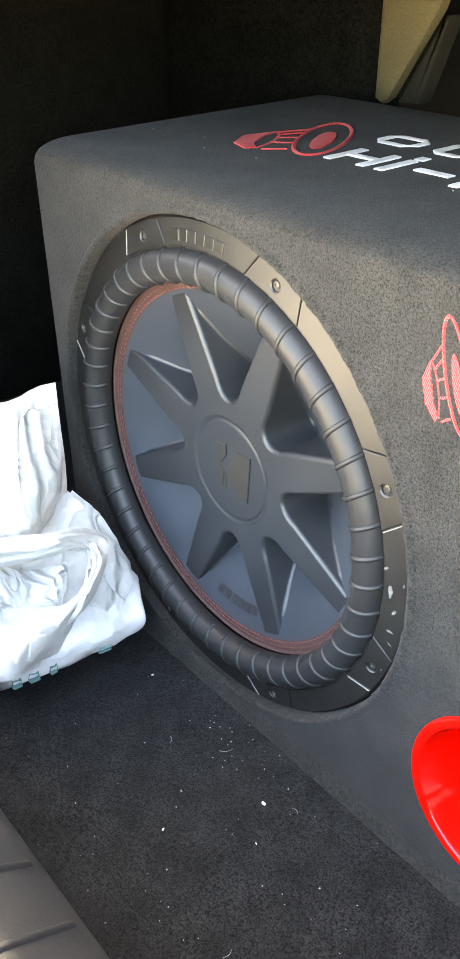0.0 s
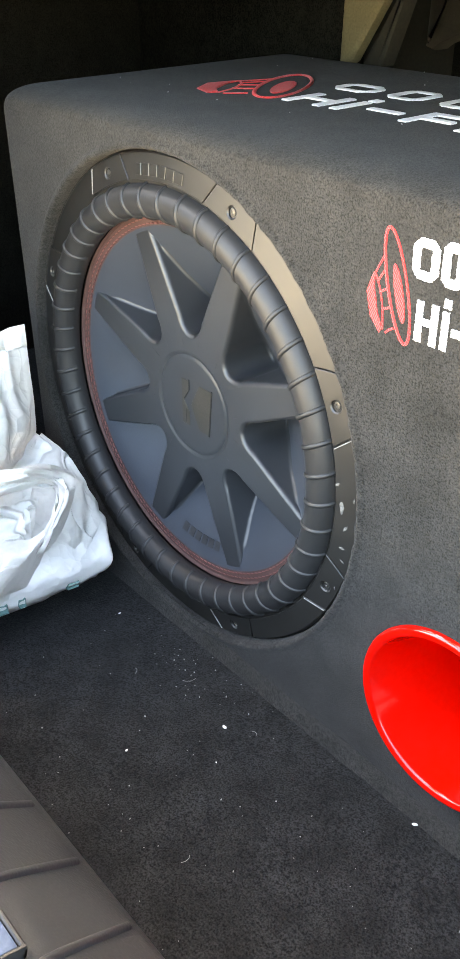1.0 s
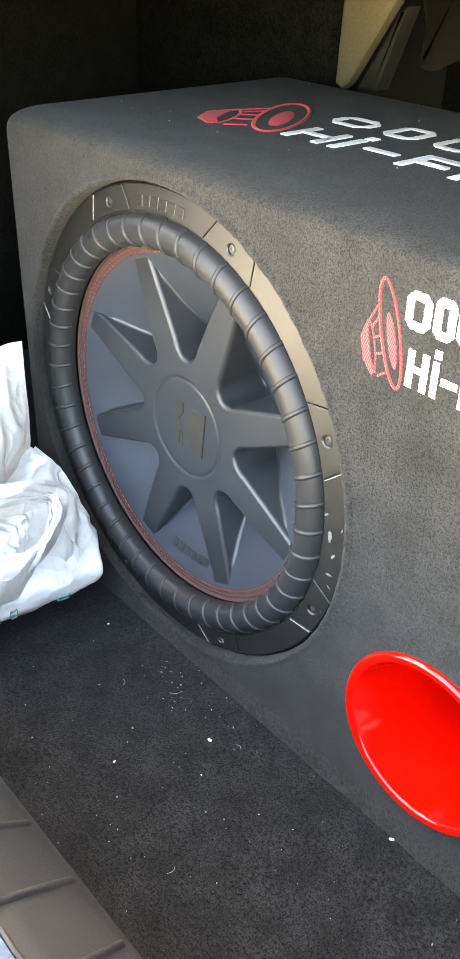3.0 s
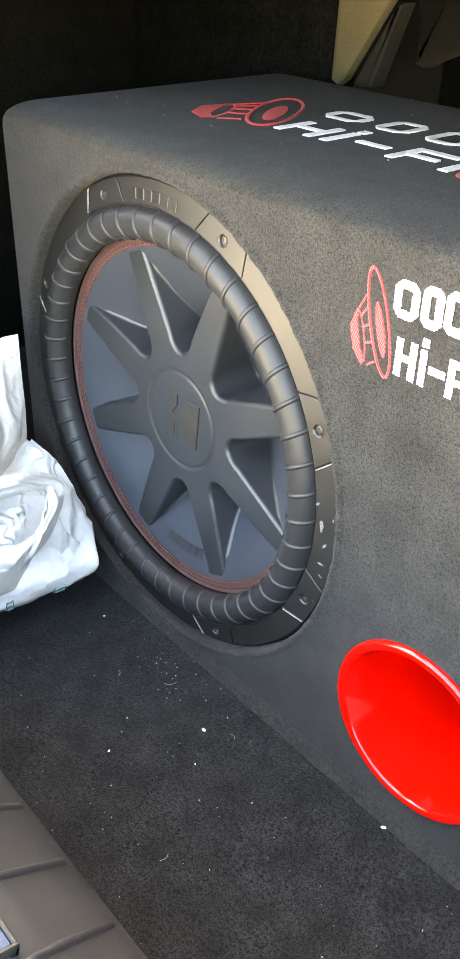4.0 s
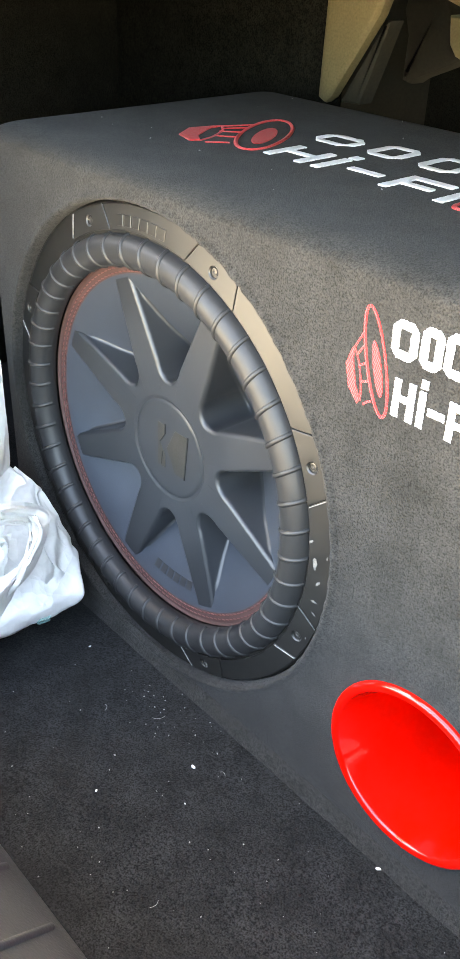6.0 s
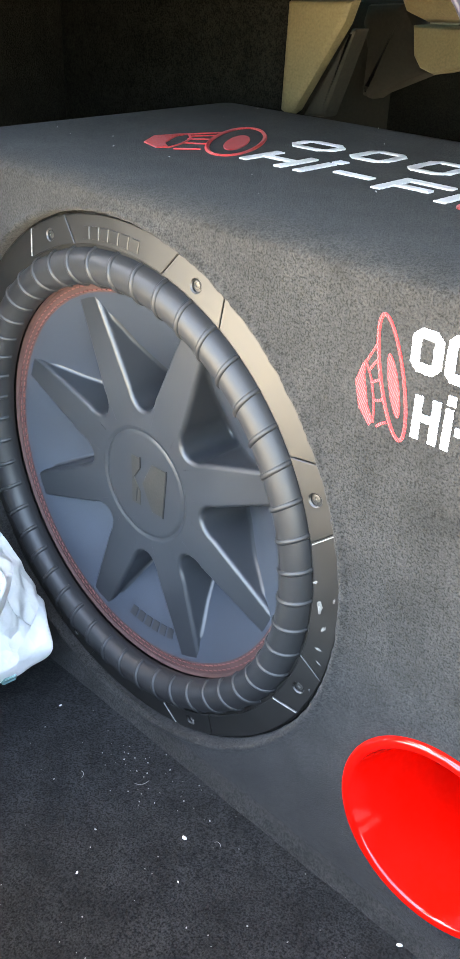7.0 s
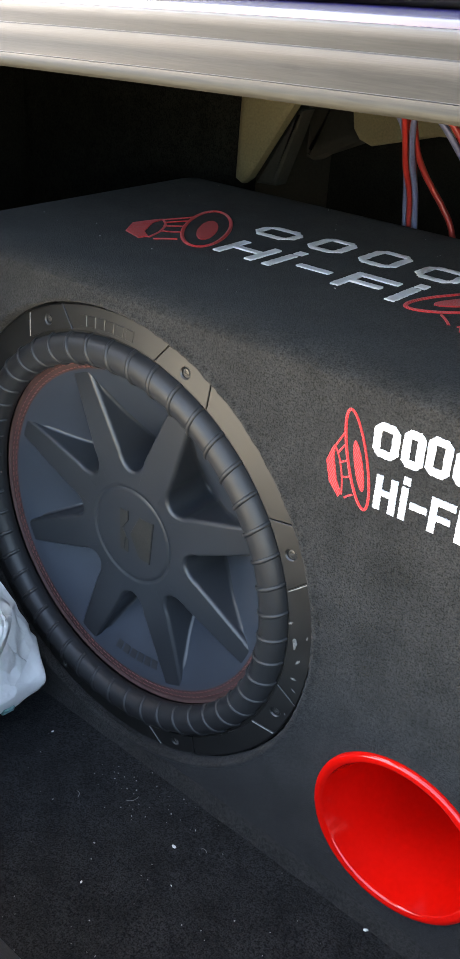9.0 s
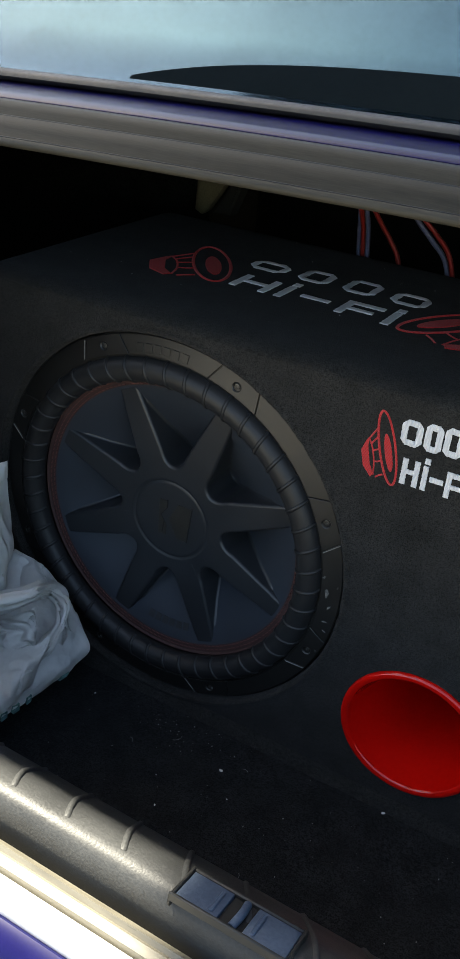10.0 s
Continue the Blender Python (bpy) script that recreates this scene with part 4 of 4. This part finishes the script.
def puffed(points, subdiv, power, amp, seed):
    """A film bag over the hull of the given corners, with soft edges and creases."""
    hull = bmesh.new()
    for p in points:
        hull.verts.new(p)
    bmesh.ops.convex_hull(hull, input=hull.verts)
    c = sum((Vector(p) for p in points), Vector()) / len(points)
    bmesh.ops.recalc_face_normals(hull, faces=hull.faces)
    planes = []
    for f in hull.faces:
        n = f.normal.copy()
        h = n.dot(f.calc_center_median() - c)
        planes.append((n, h) if h > 0 else (-n, -h))
    hull.free()
    bm = bmesh.new()
    bmesh.ops.create_icosphere(bm, subdivisions=subdiv, radius=1)
    for v in bm.verts:
        d = v.co.normalized()
        r = sum(max(0.0, n.dot(d) / max(h, 0.004)) ** power for n, h in planes) ** (-1 / power)
        w = c + d * r
        k = amp * (6.0 * folds(w, seed) - 0.3) * min(1.0, 0.15 + w.z / 0.03)
        w = w + d * k
        v.co = (w.x, w.y, max(w.z, 0.0006))
    return bm

def spline(p, t):
    """Smooth curve through a list of points, t from 0 to 1."""
    k = len(p) - 1
    i = min(int(t * k), k - 1)
    f = t * k - i
    b, c = p[i], p[i + 1]
    a = p[i - 1] if i else 2 * b - c
    d = p[i + 2] if i + 2 <= k else 2 * c - b
    return 0.5 * (2 * b + (c - a) * f + (2 * a - 5 * b + 4 * c - d) * f**2 + (3 * b - a - 3 * c + d) * f**3)

def film(rows, nu, nv, amp, seed, pleats=(0.0, 0.0, 0.0), thick=0.0007):
    """A sheet of film through rows of points; creased, and pleated (count across, slant, depth)."""
    rows = [[Vector(p) - BO for p in row] for row in rows]
    def at(u, v):
        return spline([spline(row, u) for row in rows], v)
    count, slant, depth = pleats
    loops = []
    for j in range(nv + 1):
        loop = []
        for i in range(nu + 1):
            u, v = i / nu, j / nv
            e = 0.02
            n = (at(min(u + e, 1), v) - at(max(u - e, 0), v)).cross(at(u, min(v + e, 1)) - at(u, max(v - e, 0)))
            n = n.normalized() if n.length > 1e-9 else Vector((0, -1, 0))
            if n.y > 0:
                n = -n
            p = at(u, v)
            k = amp * 6.0 * folds(p, seed)
            if depth:
                w = (u * count + v * slant + 0.9 * noise.noise(Vector((u * 3.1, v * 2.3, seed)))) % 1.0
                k += depth * ((0.5 + 0.5 * math.cos(2 * math.pi * w)) ** 0.75 - 0.4) * (0.45 + 0.8 * abs(noise.noise(Vector((u * 5, v * 3, seed + 4)))))
            rim = min(1.0, min(u, 1 - u, v, 1 - v) / 0.08)
            loop.append(p + n * k * (0.3 + 0.7 * rim))
        loops.append(loop)
    bm = bmesh.new()
    rings(bm, loops, False)
    bmesh.ops.solidify(bm, geom=bm.faces[:], thickness=thick)
    return bm

body_corners = [(-0.0410, -0.0243, 0.0470), (-0.0450, -0.0245, 0.0330), (-0.0460, -0.060, 0.0335), (-0.0530, -0.132, 0.036), (-0.0448, -0.062, 0.0475), (-0.0525, -0.130, 0.0505),
    (-0.068, -0.0120, 0.0645), (-0.0775, -0.0182, 0.0725), (-0.0885, -0.0245, 0.0970), (-0.118, -0.032, 0.120), (-0.250, -0.030, 0.126), (-0.087, -0.032, 0.0), (-0.094, -0.125, 0.0),
    (-0.300, -0.165, 0.0), (-0.300, -0.020, 0.0), (-0.330, -0.080, 0.040), (-0.200, -0.150, 0.066), (-0.310, -0.120, 0.088)]
part("bag_body", puffed([Vector(p) - BO for p in body_corners], 7, 60, 0.0085, 1.3), M_BAG, bag, "puffed crumpled white film", sharp=50)
neck = [[(-0.130, -0.030, 0.203), (-0.139, -0.040, 0.199), (-0.143, -0.055, 0.194), (-0.146, -0.065, 0.193), (-0.150, -0.090, 0.200)],
    [(-0.131, -0.030, 0.177), (-0.127, -0.047, 0.179), (-0.126, -0.066, 0.182), (-0.135, -0.075, 0.179), (-0.138, -0.100, 0.188)],
    [(-0.127, -0.032, 0.152), (-0.116, -0.052, 0.157), (-0.111, -0.074, 0.166), (-0.121, -0.085, 0.163), (-0.125, -0.110, 0.176)],
    [(-0.124, -0.034, 0.124), (-0.102, -0.058, 0.137), (-0.093, -0.082, 0.149), (-0.101, -0.095, 0.151), (-0.108, -0.120, 0.166)],
    [(-0.126, -0.038, 0.116), (-0.108, -0.062, 0.115), (-0.092, -0.080, 0.118), (-0.104, -0.100, 0.112), (-0.110, -0.125, 0.128)],
    [(-0.133, -0.034, 0.112), (-0.120, -0.052, 0.107), (-0.110, -0.070, 0.105), (-0.120, -0.088, 0.098), (-0.128, -0.110, 0.104)]]
part("bag_neck", film(neck, 110, 120, 0.0042, 8.7, (2.4, 0.9, 0.0038)), M_BAG, bag, "upright hanging neck of the bag", sharp=50)
flap = [[(-0.050, -0.068, 0.094), (-0.054, -0.085, 0.086), (-0.072, -0.093, 0.081), (-0.107, -0.105, 0.071), (-0.118, -0.130, 0.084)],
    [(-0.050, -0.072, 0.081), (-0.045, -0.092, 0.082), (-0.055, -0.108, 0.082), (-0.082, -0.118, 0.072), (-0.098, -0.140, 0.081)],
    [(-0.059, -0.080, 0.056), (-0.050, -0.098, 0.062), (-0.045, -0.118, 0.074), (-0.058, -0.130, 0.069), (-0.076, -0.150, 0.076)],
    [(-0.062, -0.085, 0.043), (-0.058, -0.098, 0.041), (-0.051, -0.118, 0.048), (-0.052, -0.134, 0.050), (-0.080, -0.150, 0.034)]]
part("bag_flap", film(flap, 100, 100, 0.0048, 5.1, (1.6, 1.5, 0.0030)), M_BAG, bag, "bright front flap hanging over the edge", sharp=50)
crumple = [[(-0.071, -0.066, 0.104), (-0.080, -0.078, 0.099), (-0.097, -0.088, 0.090), (-0.113, -0.098, 0.091), (-0.130, -0.118, 0.093)],
    [(-0.065, -0.075, 0.089), (-0.063, -0.086, 0.096), (-0.087, -0.095, 0.083), (-0.099, -0.106, 0.090), (-0.120, -0.125, 0.090)],
    [(-0.060, -0.081, 0.076), (-0.060, -0.090, 0.085), (-0.076, -0.100, 0.073), (-0.091, -0.110, 0.078), (-0.114, -0.130, 0.079)]]
part("bag_fold", film(crumple, 130, 90, 0.0065, 3.3, (5.5, 1.2, 0.0085)), M_BAG, bag, "crumpled film inside the handle loop", sharp=50)
rear = [[(-0.126, -0.030, 0.118), (-0.106, -0.026, 0.112), (-0.090, -0.023, 0.102), (-0.076, -0.0175, 0.075)],
    [(-0.122, -0.040, 0.114), (-0.100, -0.038, 0.108), (-0.080, -0.034, 0.098), (-0.063, -0.024, 0.070)],
    [(-0.118, -0.056, 0.101), (-0.092, -0.054, 0.097), (-0.072, -0.048, 0.089), (-0.056, -0.036, 0.062)],
    [(-0.106, -0.070, 0.087), (-0.082, -0.070, 0.083), (-0.064, -0.062, 0.073), (-0.054, -0.046, 0.054)]]
part("bag_shoulder", film(rear, 100, 90, 0.0050, 4.2, (3.4, -0.6, 0.0045)), M_BAG, bag, "slanting creased film below the neck", sharp=50)
top_edge = [(-0.106, -0.115, 0.120), (-0.089, -0.105, 0.128), (-0.066, -0.090, 0.135), (-0.060, -0.072, 0.134), (-0.065, -0.050, 0.117), (-0.046, -0.057, 0.116), (-0.041, -0.066, 0.104), (-0.044, -0.074, 0.087), (-0.057, -0.084, 0.061)]
low_edge = [(-0.114, -0.115, 0.098), (-0.096, -0.105, 0.105), (-0.070, -0.090, 0.118), (-0.064, -0.072, 0.118), (-0.072, -0.052, 0.105), (-0.058, -0.058, 0.105), (-0.050, -0.066, 0.098), (-0.058, -0.074, 0.079), (-0.068, -0.084, 0.058)]
out = Vector((0.0035, -0.0048, 0.002))
strip = [[Vector(p) - out * 2.4 for p in top_edge], [Vector(p) for p in top_edge], [Vector(p).lerp(Vector(q), 0.35) + out for p, q in zip(top_edge, low_edge)],
    [Vector(p).lerp(Vector(q), 0.55) - out * 0.3 for p, q in zip(top_edge, low_edge)], [Vector(p).lerp(Vector(q), 0.78) + out * 0.8 for p, q in zip(top_edge, low_edge)], [Vector(q) for q in low_edge], [Vector(q) - out * 2.4 for q in low_edge]]
part("bag_handle", film(strip, 150, 56, 0.0050, 0.6, (0.7, 3.3, 0.0042)), M_BAG, bag, "looped handle gathered into folds", sharp=50)
# teal print along the lower edge of the film
body_ob = [c for c in bag.children if c.name.startswith("bag_body")][0]
probe = bmesh.new()
probe.from_mesh(body_ob.data)
skin = BVHTree.FromBMesh(probe)
for y, z, w in ((-0.060, 0.0365, 0.0050), (-0.098, 0.0370, 0.0030), (-0.112, 0.0375, 0.0040), (-0.124, 0.0380, 0.0035)):
    place, normal, _, _ = skin.ray_cast(Vector((0.05, y, z)) - BO, Vector((-1, 0, 0)))
    if place:
        m = Matrix.Translation(place) @ normal.to_track_quat("Y", "Z").to_matrix().to_4x4()
        part("printed_patch", prism([(-w, -0.0030), (w * 0.6, -0.0034), (w, -0.0012), (w * 0.7, 0.0030), (-w * 0.3, 0.0022), (-w * 0.9, 0.0031)], lambda u, v, h: (u, 0.0013 - h, v * 1.3), 0.0014), M_TEAL, bag, "teal print", m=m)
probe.free()


# ---------------------------------------------------------------- cabin pieces behind the box
def panel(name, pts, y0, y1, mat, label, category, edge=0.004):
    """An upholstered or moulded panel with a soft rim, given by its outline in x, z."""
    cx, cz = sum(p[0] for p in pts) / len(pts), min(p[1] for p in pts)
    bm = prism(pts, lambda u, v, h: (u, y1 - h, v), y1 - y0, edge)
    return solid(name, bm, mat, label, category, (cx, y0, cz), sharp=30)

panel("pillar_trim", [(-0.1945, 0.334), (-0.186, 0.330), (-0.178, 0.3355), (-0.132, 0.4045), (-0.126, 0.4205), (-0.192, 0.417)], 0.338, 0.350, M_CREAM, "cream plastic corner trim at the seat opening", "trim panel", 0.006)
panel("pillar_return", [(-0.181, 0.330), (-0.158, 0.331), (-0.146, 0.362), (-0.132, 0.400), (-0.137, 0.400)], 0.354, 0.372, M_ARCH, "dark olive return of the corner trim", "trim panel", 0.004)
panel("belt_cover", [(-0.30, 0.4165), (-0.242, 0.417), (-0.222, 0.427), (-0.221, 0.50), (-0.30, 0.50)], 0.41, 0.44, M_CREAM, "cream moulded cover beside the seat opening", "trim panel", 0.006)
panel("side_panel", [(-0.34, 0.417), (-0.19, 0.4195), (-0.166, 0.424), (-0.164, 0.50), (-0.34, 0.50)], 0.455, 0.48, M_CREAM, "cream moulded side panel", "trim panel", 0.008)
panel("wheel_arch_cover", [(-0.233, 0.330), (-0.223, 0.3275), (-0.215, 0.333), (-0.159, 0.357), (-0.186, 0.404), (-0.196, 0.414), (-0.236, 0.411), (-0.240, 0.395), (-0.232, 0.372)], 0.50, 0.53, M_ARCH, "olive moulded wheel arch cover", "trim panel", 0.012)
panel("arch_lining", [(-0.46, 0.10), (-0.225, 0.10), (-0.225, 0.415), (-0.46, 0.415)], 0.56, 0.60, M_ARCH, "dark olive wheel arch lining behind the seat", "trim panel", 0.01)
# black sheet closes the space under the seat, where no light reaches
panel("unlit_panel", [(-0.224, -0.118), (0.90, -0.118), (0.90, 0.402), (-0.150, 0.402), (-0.224, 0.345)], 0.540, 0.556, M_LINING, "black panel standing for the unlit space under the rear seat", "trim panel", 0.004)
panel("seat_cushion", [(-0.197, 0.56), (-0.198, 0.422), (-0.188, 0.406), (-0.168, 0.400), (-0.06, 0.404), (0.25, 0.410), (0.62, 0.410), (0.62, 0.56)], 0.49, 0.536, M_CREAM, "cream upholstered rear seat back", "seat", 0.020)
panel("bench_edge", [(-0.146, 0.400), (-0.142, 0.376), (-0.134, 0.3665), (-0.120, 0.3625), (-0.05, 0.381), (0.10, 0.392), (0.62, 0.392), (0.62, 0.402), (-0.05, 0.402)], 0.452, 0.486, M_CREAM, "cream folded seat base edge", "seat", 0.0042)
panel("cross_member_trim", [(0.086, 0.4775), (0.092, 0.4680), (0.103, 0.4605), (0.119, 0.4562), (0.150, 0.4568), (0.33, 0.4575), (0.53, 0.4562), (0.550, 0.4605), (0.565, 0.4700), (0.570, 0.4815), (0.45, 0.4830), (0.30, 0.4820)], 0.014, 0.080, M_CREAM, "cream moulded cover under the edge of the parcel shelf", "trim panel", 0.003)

# speaker cables hanging behind the box
def cable(points, mat, colour):
    low = min(points, key=lambda p: p[2])
    solid("cable", tube(points, 0.0023, 10, 6), mat, colour + " speaker cable hanging down behind the box", "cable", low, "cables behind the box", sharp=80)
cable([(-0.012, 0.246, 0.468), (0.008, 0.250, 0.443), (0.014, 0.253, 0.433), (0.020, 0.257, 0.423), (0.0235, 0.262, 0.412), (0.0235, 0.270, 0.392), (0.023, 0.279, 0.362), (0.026, 0.284, 0.31)], M_WIRE_B, "pale blue")
cable([(-0.004, 0.246, 0.468), (0.015, 0.250, 0.4435), (0.020, 0.252, 0.436), (0.0255, 0.255, 0.427), (0.0285, 0.262, 0.412), (0.029, 0.272, 0.390), (0.029, 0.281, 0.362), (0.032, 0.286, 0.31)], M_WIRE_R, "red")
cable([(0.040, 0.244, 0.468), (0.0335, 0.247, 0.442), (0.030, 0.249, 0.434), (0.0275, 0.253, 0.423), (0.0265, 0.260, 0.406), (0.0265, 0.266, 0.387), (0.0275, 0.277, 0.363), (0.031, 0.281, 0.31)], M_WIRE_R, "red")
cable([(0.054, 0.245, 0.468), (0.0405, 0.248, 0.442), (0.0375, 0.251, 0.431), (0.0340, 0.255, 0.417), (0.0320, 0.261, 0.402), (0.0315, 0.267, 0.387), (0.0325, 0.276, 0.364), (0.036, 0.281, 0.31)], M_WIRE_B, "pale blue")
cable([(0.016, 0.250, 0.468), (0.040, 0.2535, 0.442), (0.047, 0.255, 0.434), (0.054, 0.257, 0.428), (0.061, 0.259, 0.4225), (0.072, 0.265, 0.406), (0.082, 0.270, 0.391), (0.096, 0.276, 0.376), (0.110, 0.283, 0.356), (0.122, 0.286, 0.31)], M_WIRE_R, "red")
cable([(0.012, 0.252, 0.467), (0.037, 0.255, 0.437), (0.046, 0.257, 0.429), (0.053, 0.259, 0.422), (0.059, 0.261, 0.415), (0.069, 0.267, 0.400), (0.079, 0.272, 0.385), (0.092, 0.278, 0.370), (0.106, 0.285, 0.351), (0.117, 0.287, 0.31)], M_WIRE_B, "pale blue")
cable([(0.030, 0.252, 0.468), (0.031, 0.258, 0.430), (0.033, 0.266, 0.402), (0.038, 0.272, 0.386), (0.0445, 0.277, 0.374), (0.0525, 0.281, 0.362), (0.062, 0.284, 0.345), (0.070, 0.286, 0.31)], M_WIRE_R, "red")


# ---------------------------------------------------------------- crumbs
def crumb_mesh(size, seed, flat=0.5):
    bm = bmesh.new()
    bmesh.ops.create_icosphere(bm, subdivisions=1, radius=1)
    rnd = random.Random(seed)
    for v in bm.verts:
        v.co = Vector((v.co.x * size * (0.7 + 0.6 * rnd.random()), v.co.y * size * 0.6 * (0.7 + 0.6 * rnd.random()), (v.co.z * flat + flat * 0.8) * size * 0.6))
    return bm
for i, (x, y, s) in enumerate(((0.0985, -0.042, 0.0018), (0.226, -0.0065, 0.0019), (-0.039, -0.029, 0.0013), (0.074, -0.101, 0.0012), (0.117, -0.064, 0.0008))):
    bm = crumb_mesh(s, i)
    bmesh.ops.rotate(bm, verts=bm.verts, cent=(0, 0, 0), matrix=Matrix.Rotation(0.7 * i, 3, "Z"))
    bmesh.ops.translate(bm, verts=bm.verts, vec=(x, y, floor_z(x, y)))
    solid("paper_scrap", bm, M_CRUMB, "small white scrap lying on the dark carpet", "scrap", (x, y, floor_z(x, y)), "scraps on the carpet")
bm = bmesh.new()
rnd = random.Random(5)
for i in range(150):
    if i < 45:
        x, y = rnd.gauss(0.05, 0.03), rnd.gauss(-0.022, 0.012)
    else:
        x, y = rnd.uniform(-0.06, 0.36), rnd.uniform(-0.185, -0.004)
    if y > -0.003:
        continue
    s = 0.00022 + 0.0004 * rnd.random() ** 3
    m = Matrix.LocRotScale((x, y, floor_z(x, y) + s * 0.5), Euler((rnd.random() * 3, rnd.random() * 3, rnd.random() * 3)), (s * (1 + rnd.random()), s, s * 0.7))
    bmesh.ops.create_icosphere(bm, subdivisions=1, radius=1, matrix=m)
solid("carpet_dust", bm, M_SPECK, "pale dust specks scattered on the carpet", "dust", (0.1, -0.1, 0), kind="stuff")

# hairs on the carpet and lint on the box
for x, y, a, size in ((0.052, -0.034, 0.6, 0.010), (0.020, -0.055, 2.1, 0.006), (0.160, -0.120, 1.2, 0.007), (0.115, -0.030, 2.8, 0.005)):
    pts = [(x + size * (t - 0.5) * math.cos(a + 0.9 * t), y + size * (t - 0.5) * math.sin(a + 0.9 * t), floor_z(x, y) + 0.0006 + 0.0006 * math.sin(3 * t)) for t in (0, 0.25, 0.5, 0.75, 1.0)]
    solid("hair", tube(pts, 0.00013, 5, 4), M_SPECK, "short pale hair lying on the carpet", "hair", pts[2], "hairs on the carpet")
bm = bmesh.new()
rnd = random.Random(11)
for i in range(34):
    s = 0.00025 + 0.0005 * rnd.random() ** 2
    if i < 26:
        at = (rnd.uniform(-0.15, 0.24), rnd.uniform(0.03, 0.25), BZ1 + s * 0.3)
    else:
        at = (rnd.uniform(0.17, 0.34), -s * 0.3, rnd.uniform(0.02, 0.33))
        if math.hypot(at[0] - PX, at[2] - PZ) < 0.060 or math.hypot(at[0], at[2] - CZ) < 0.17:
            continue
    m = Matrix.LocRotScale(at, Euler((rnd.random() * 3, rnd.random() * 3, rnd.random() * 3)), (s * (1 + rnd.random()), s * 0.7, s * 0.7))
    bmesh.ops.create_icosphere(bm, subdivisions=1, radius=1, matrix=m)
solid("box_lint", bm, M_SPECK, "tiny white lint specks on the felt box", "lint", (0.15, 0.1, BZ1), kind="stuff")
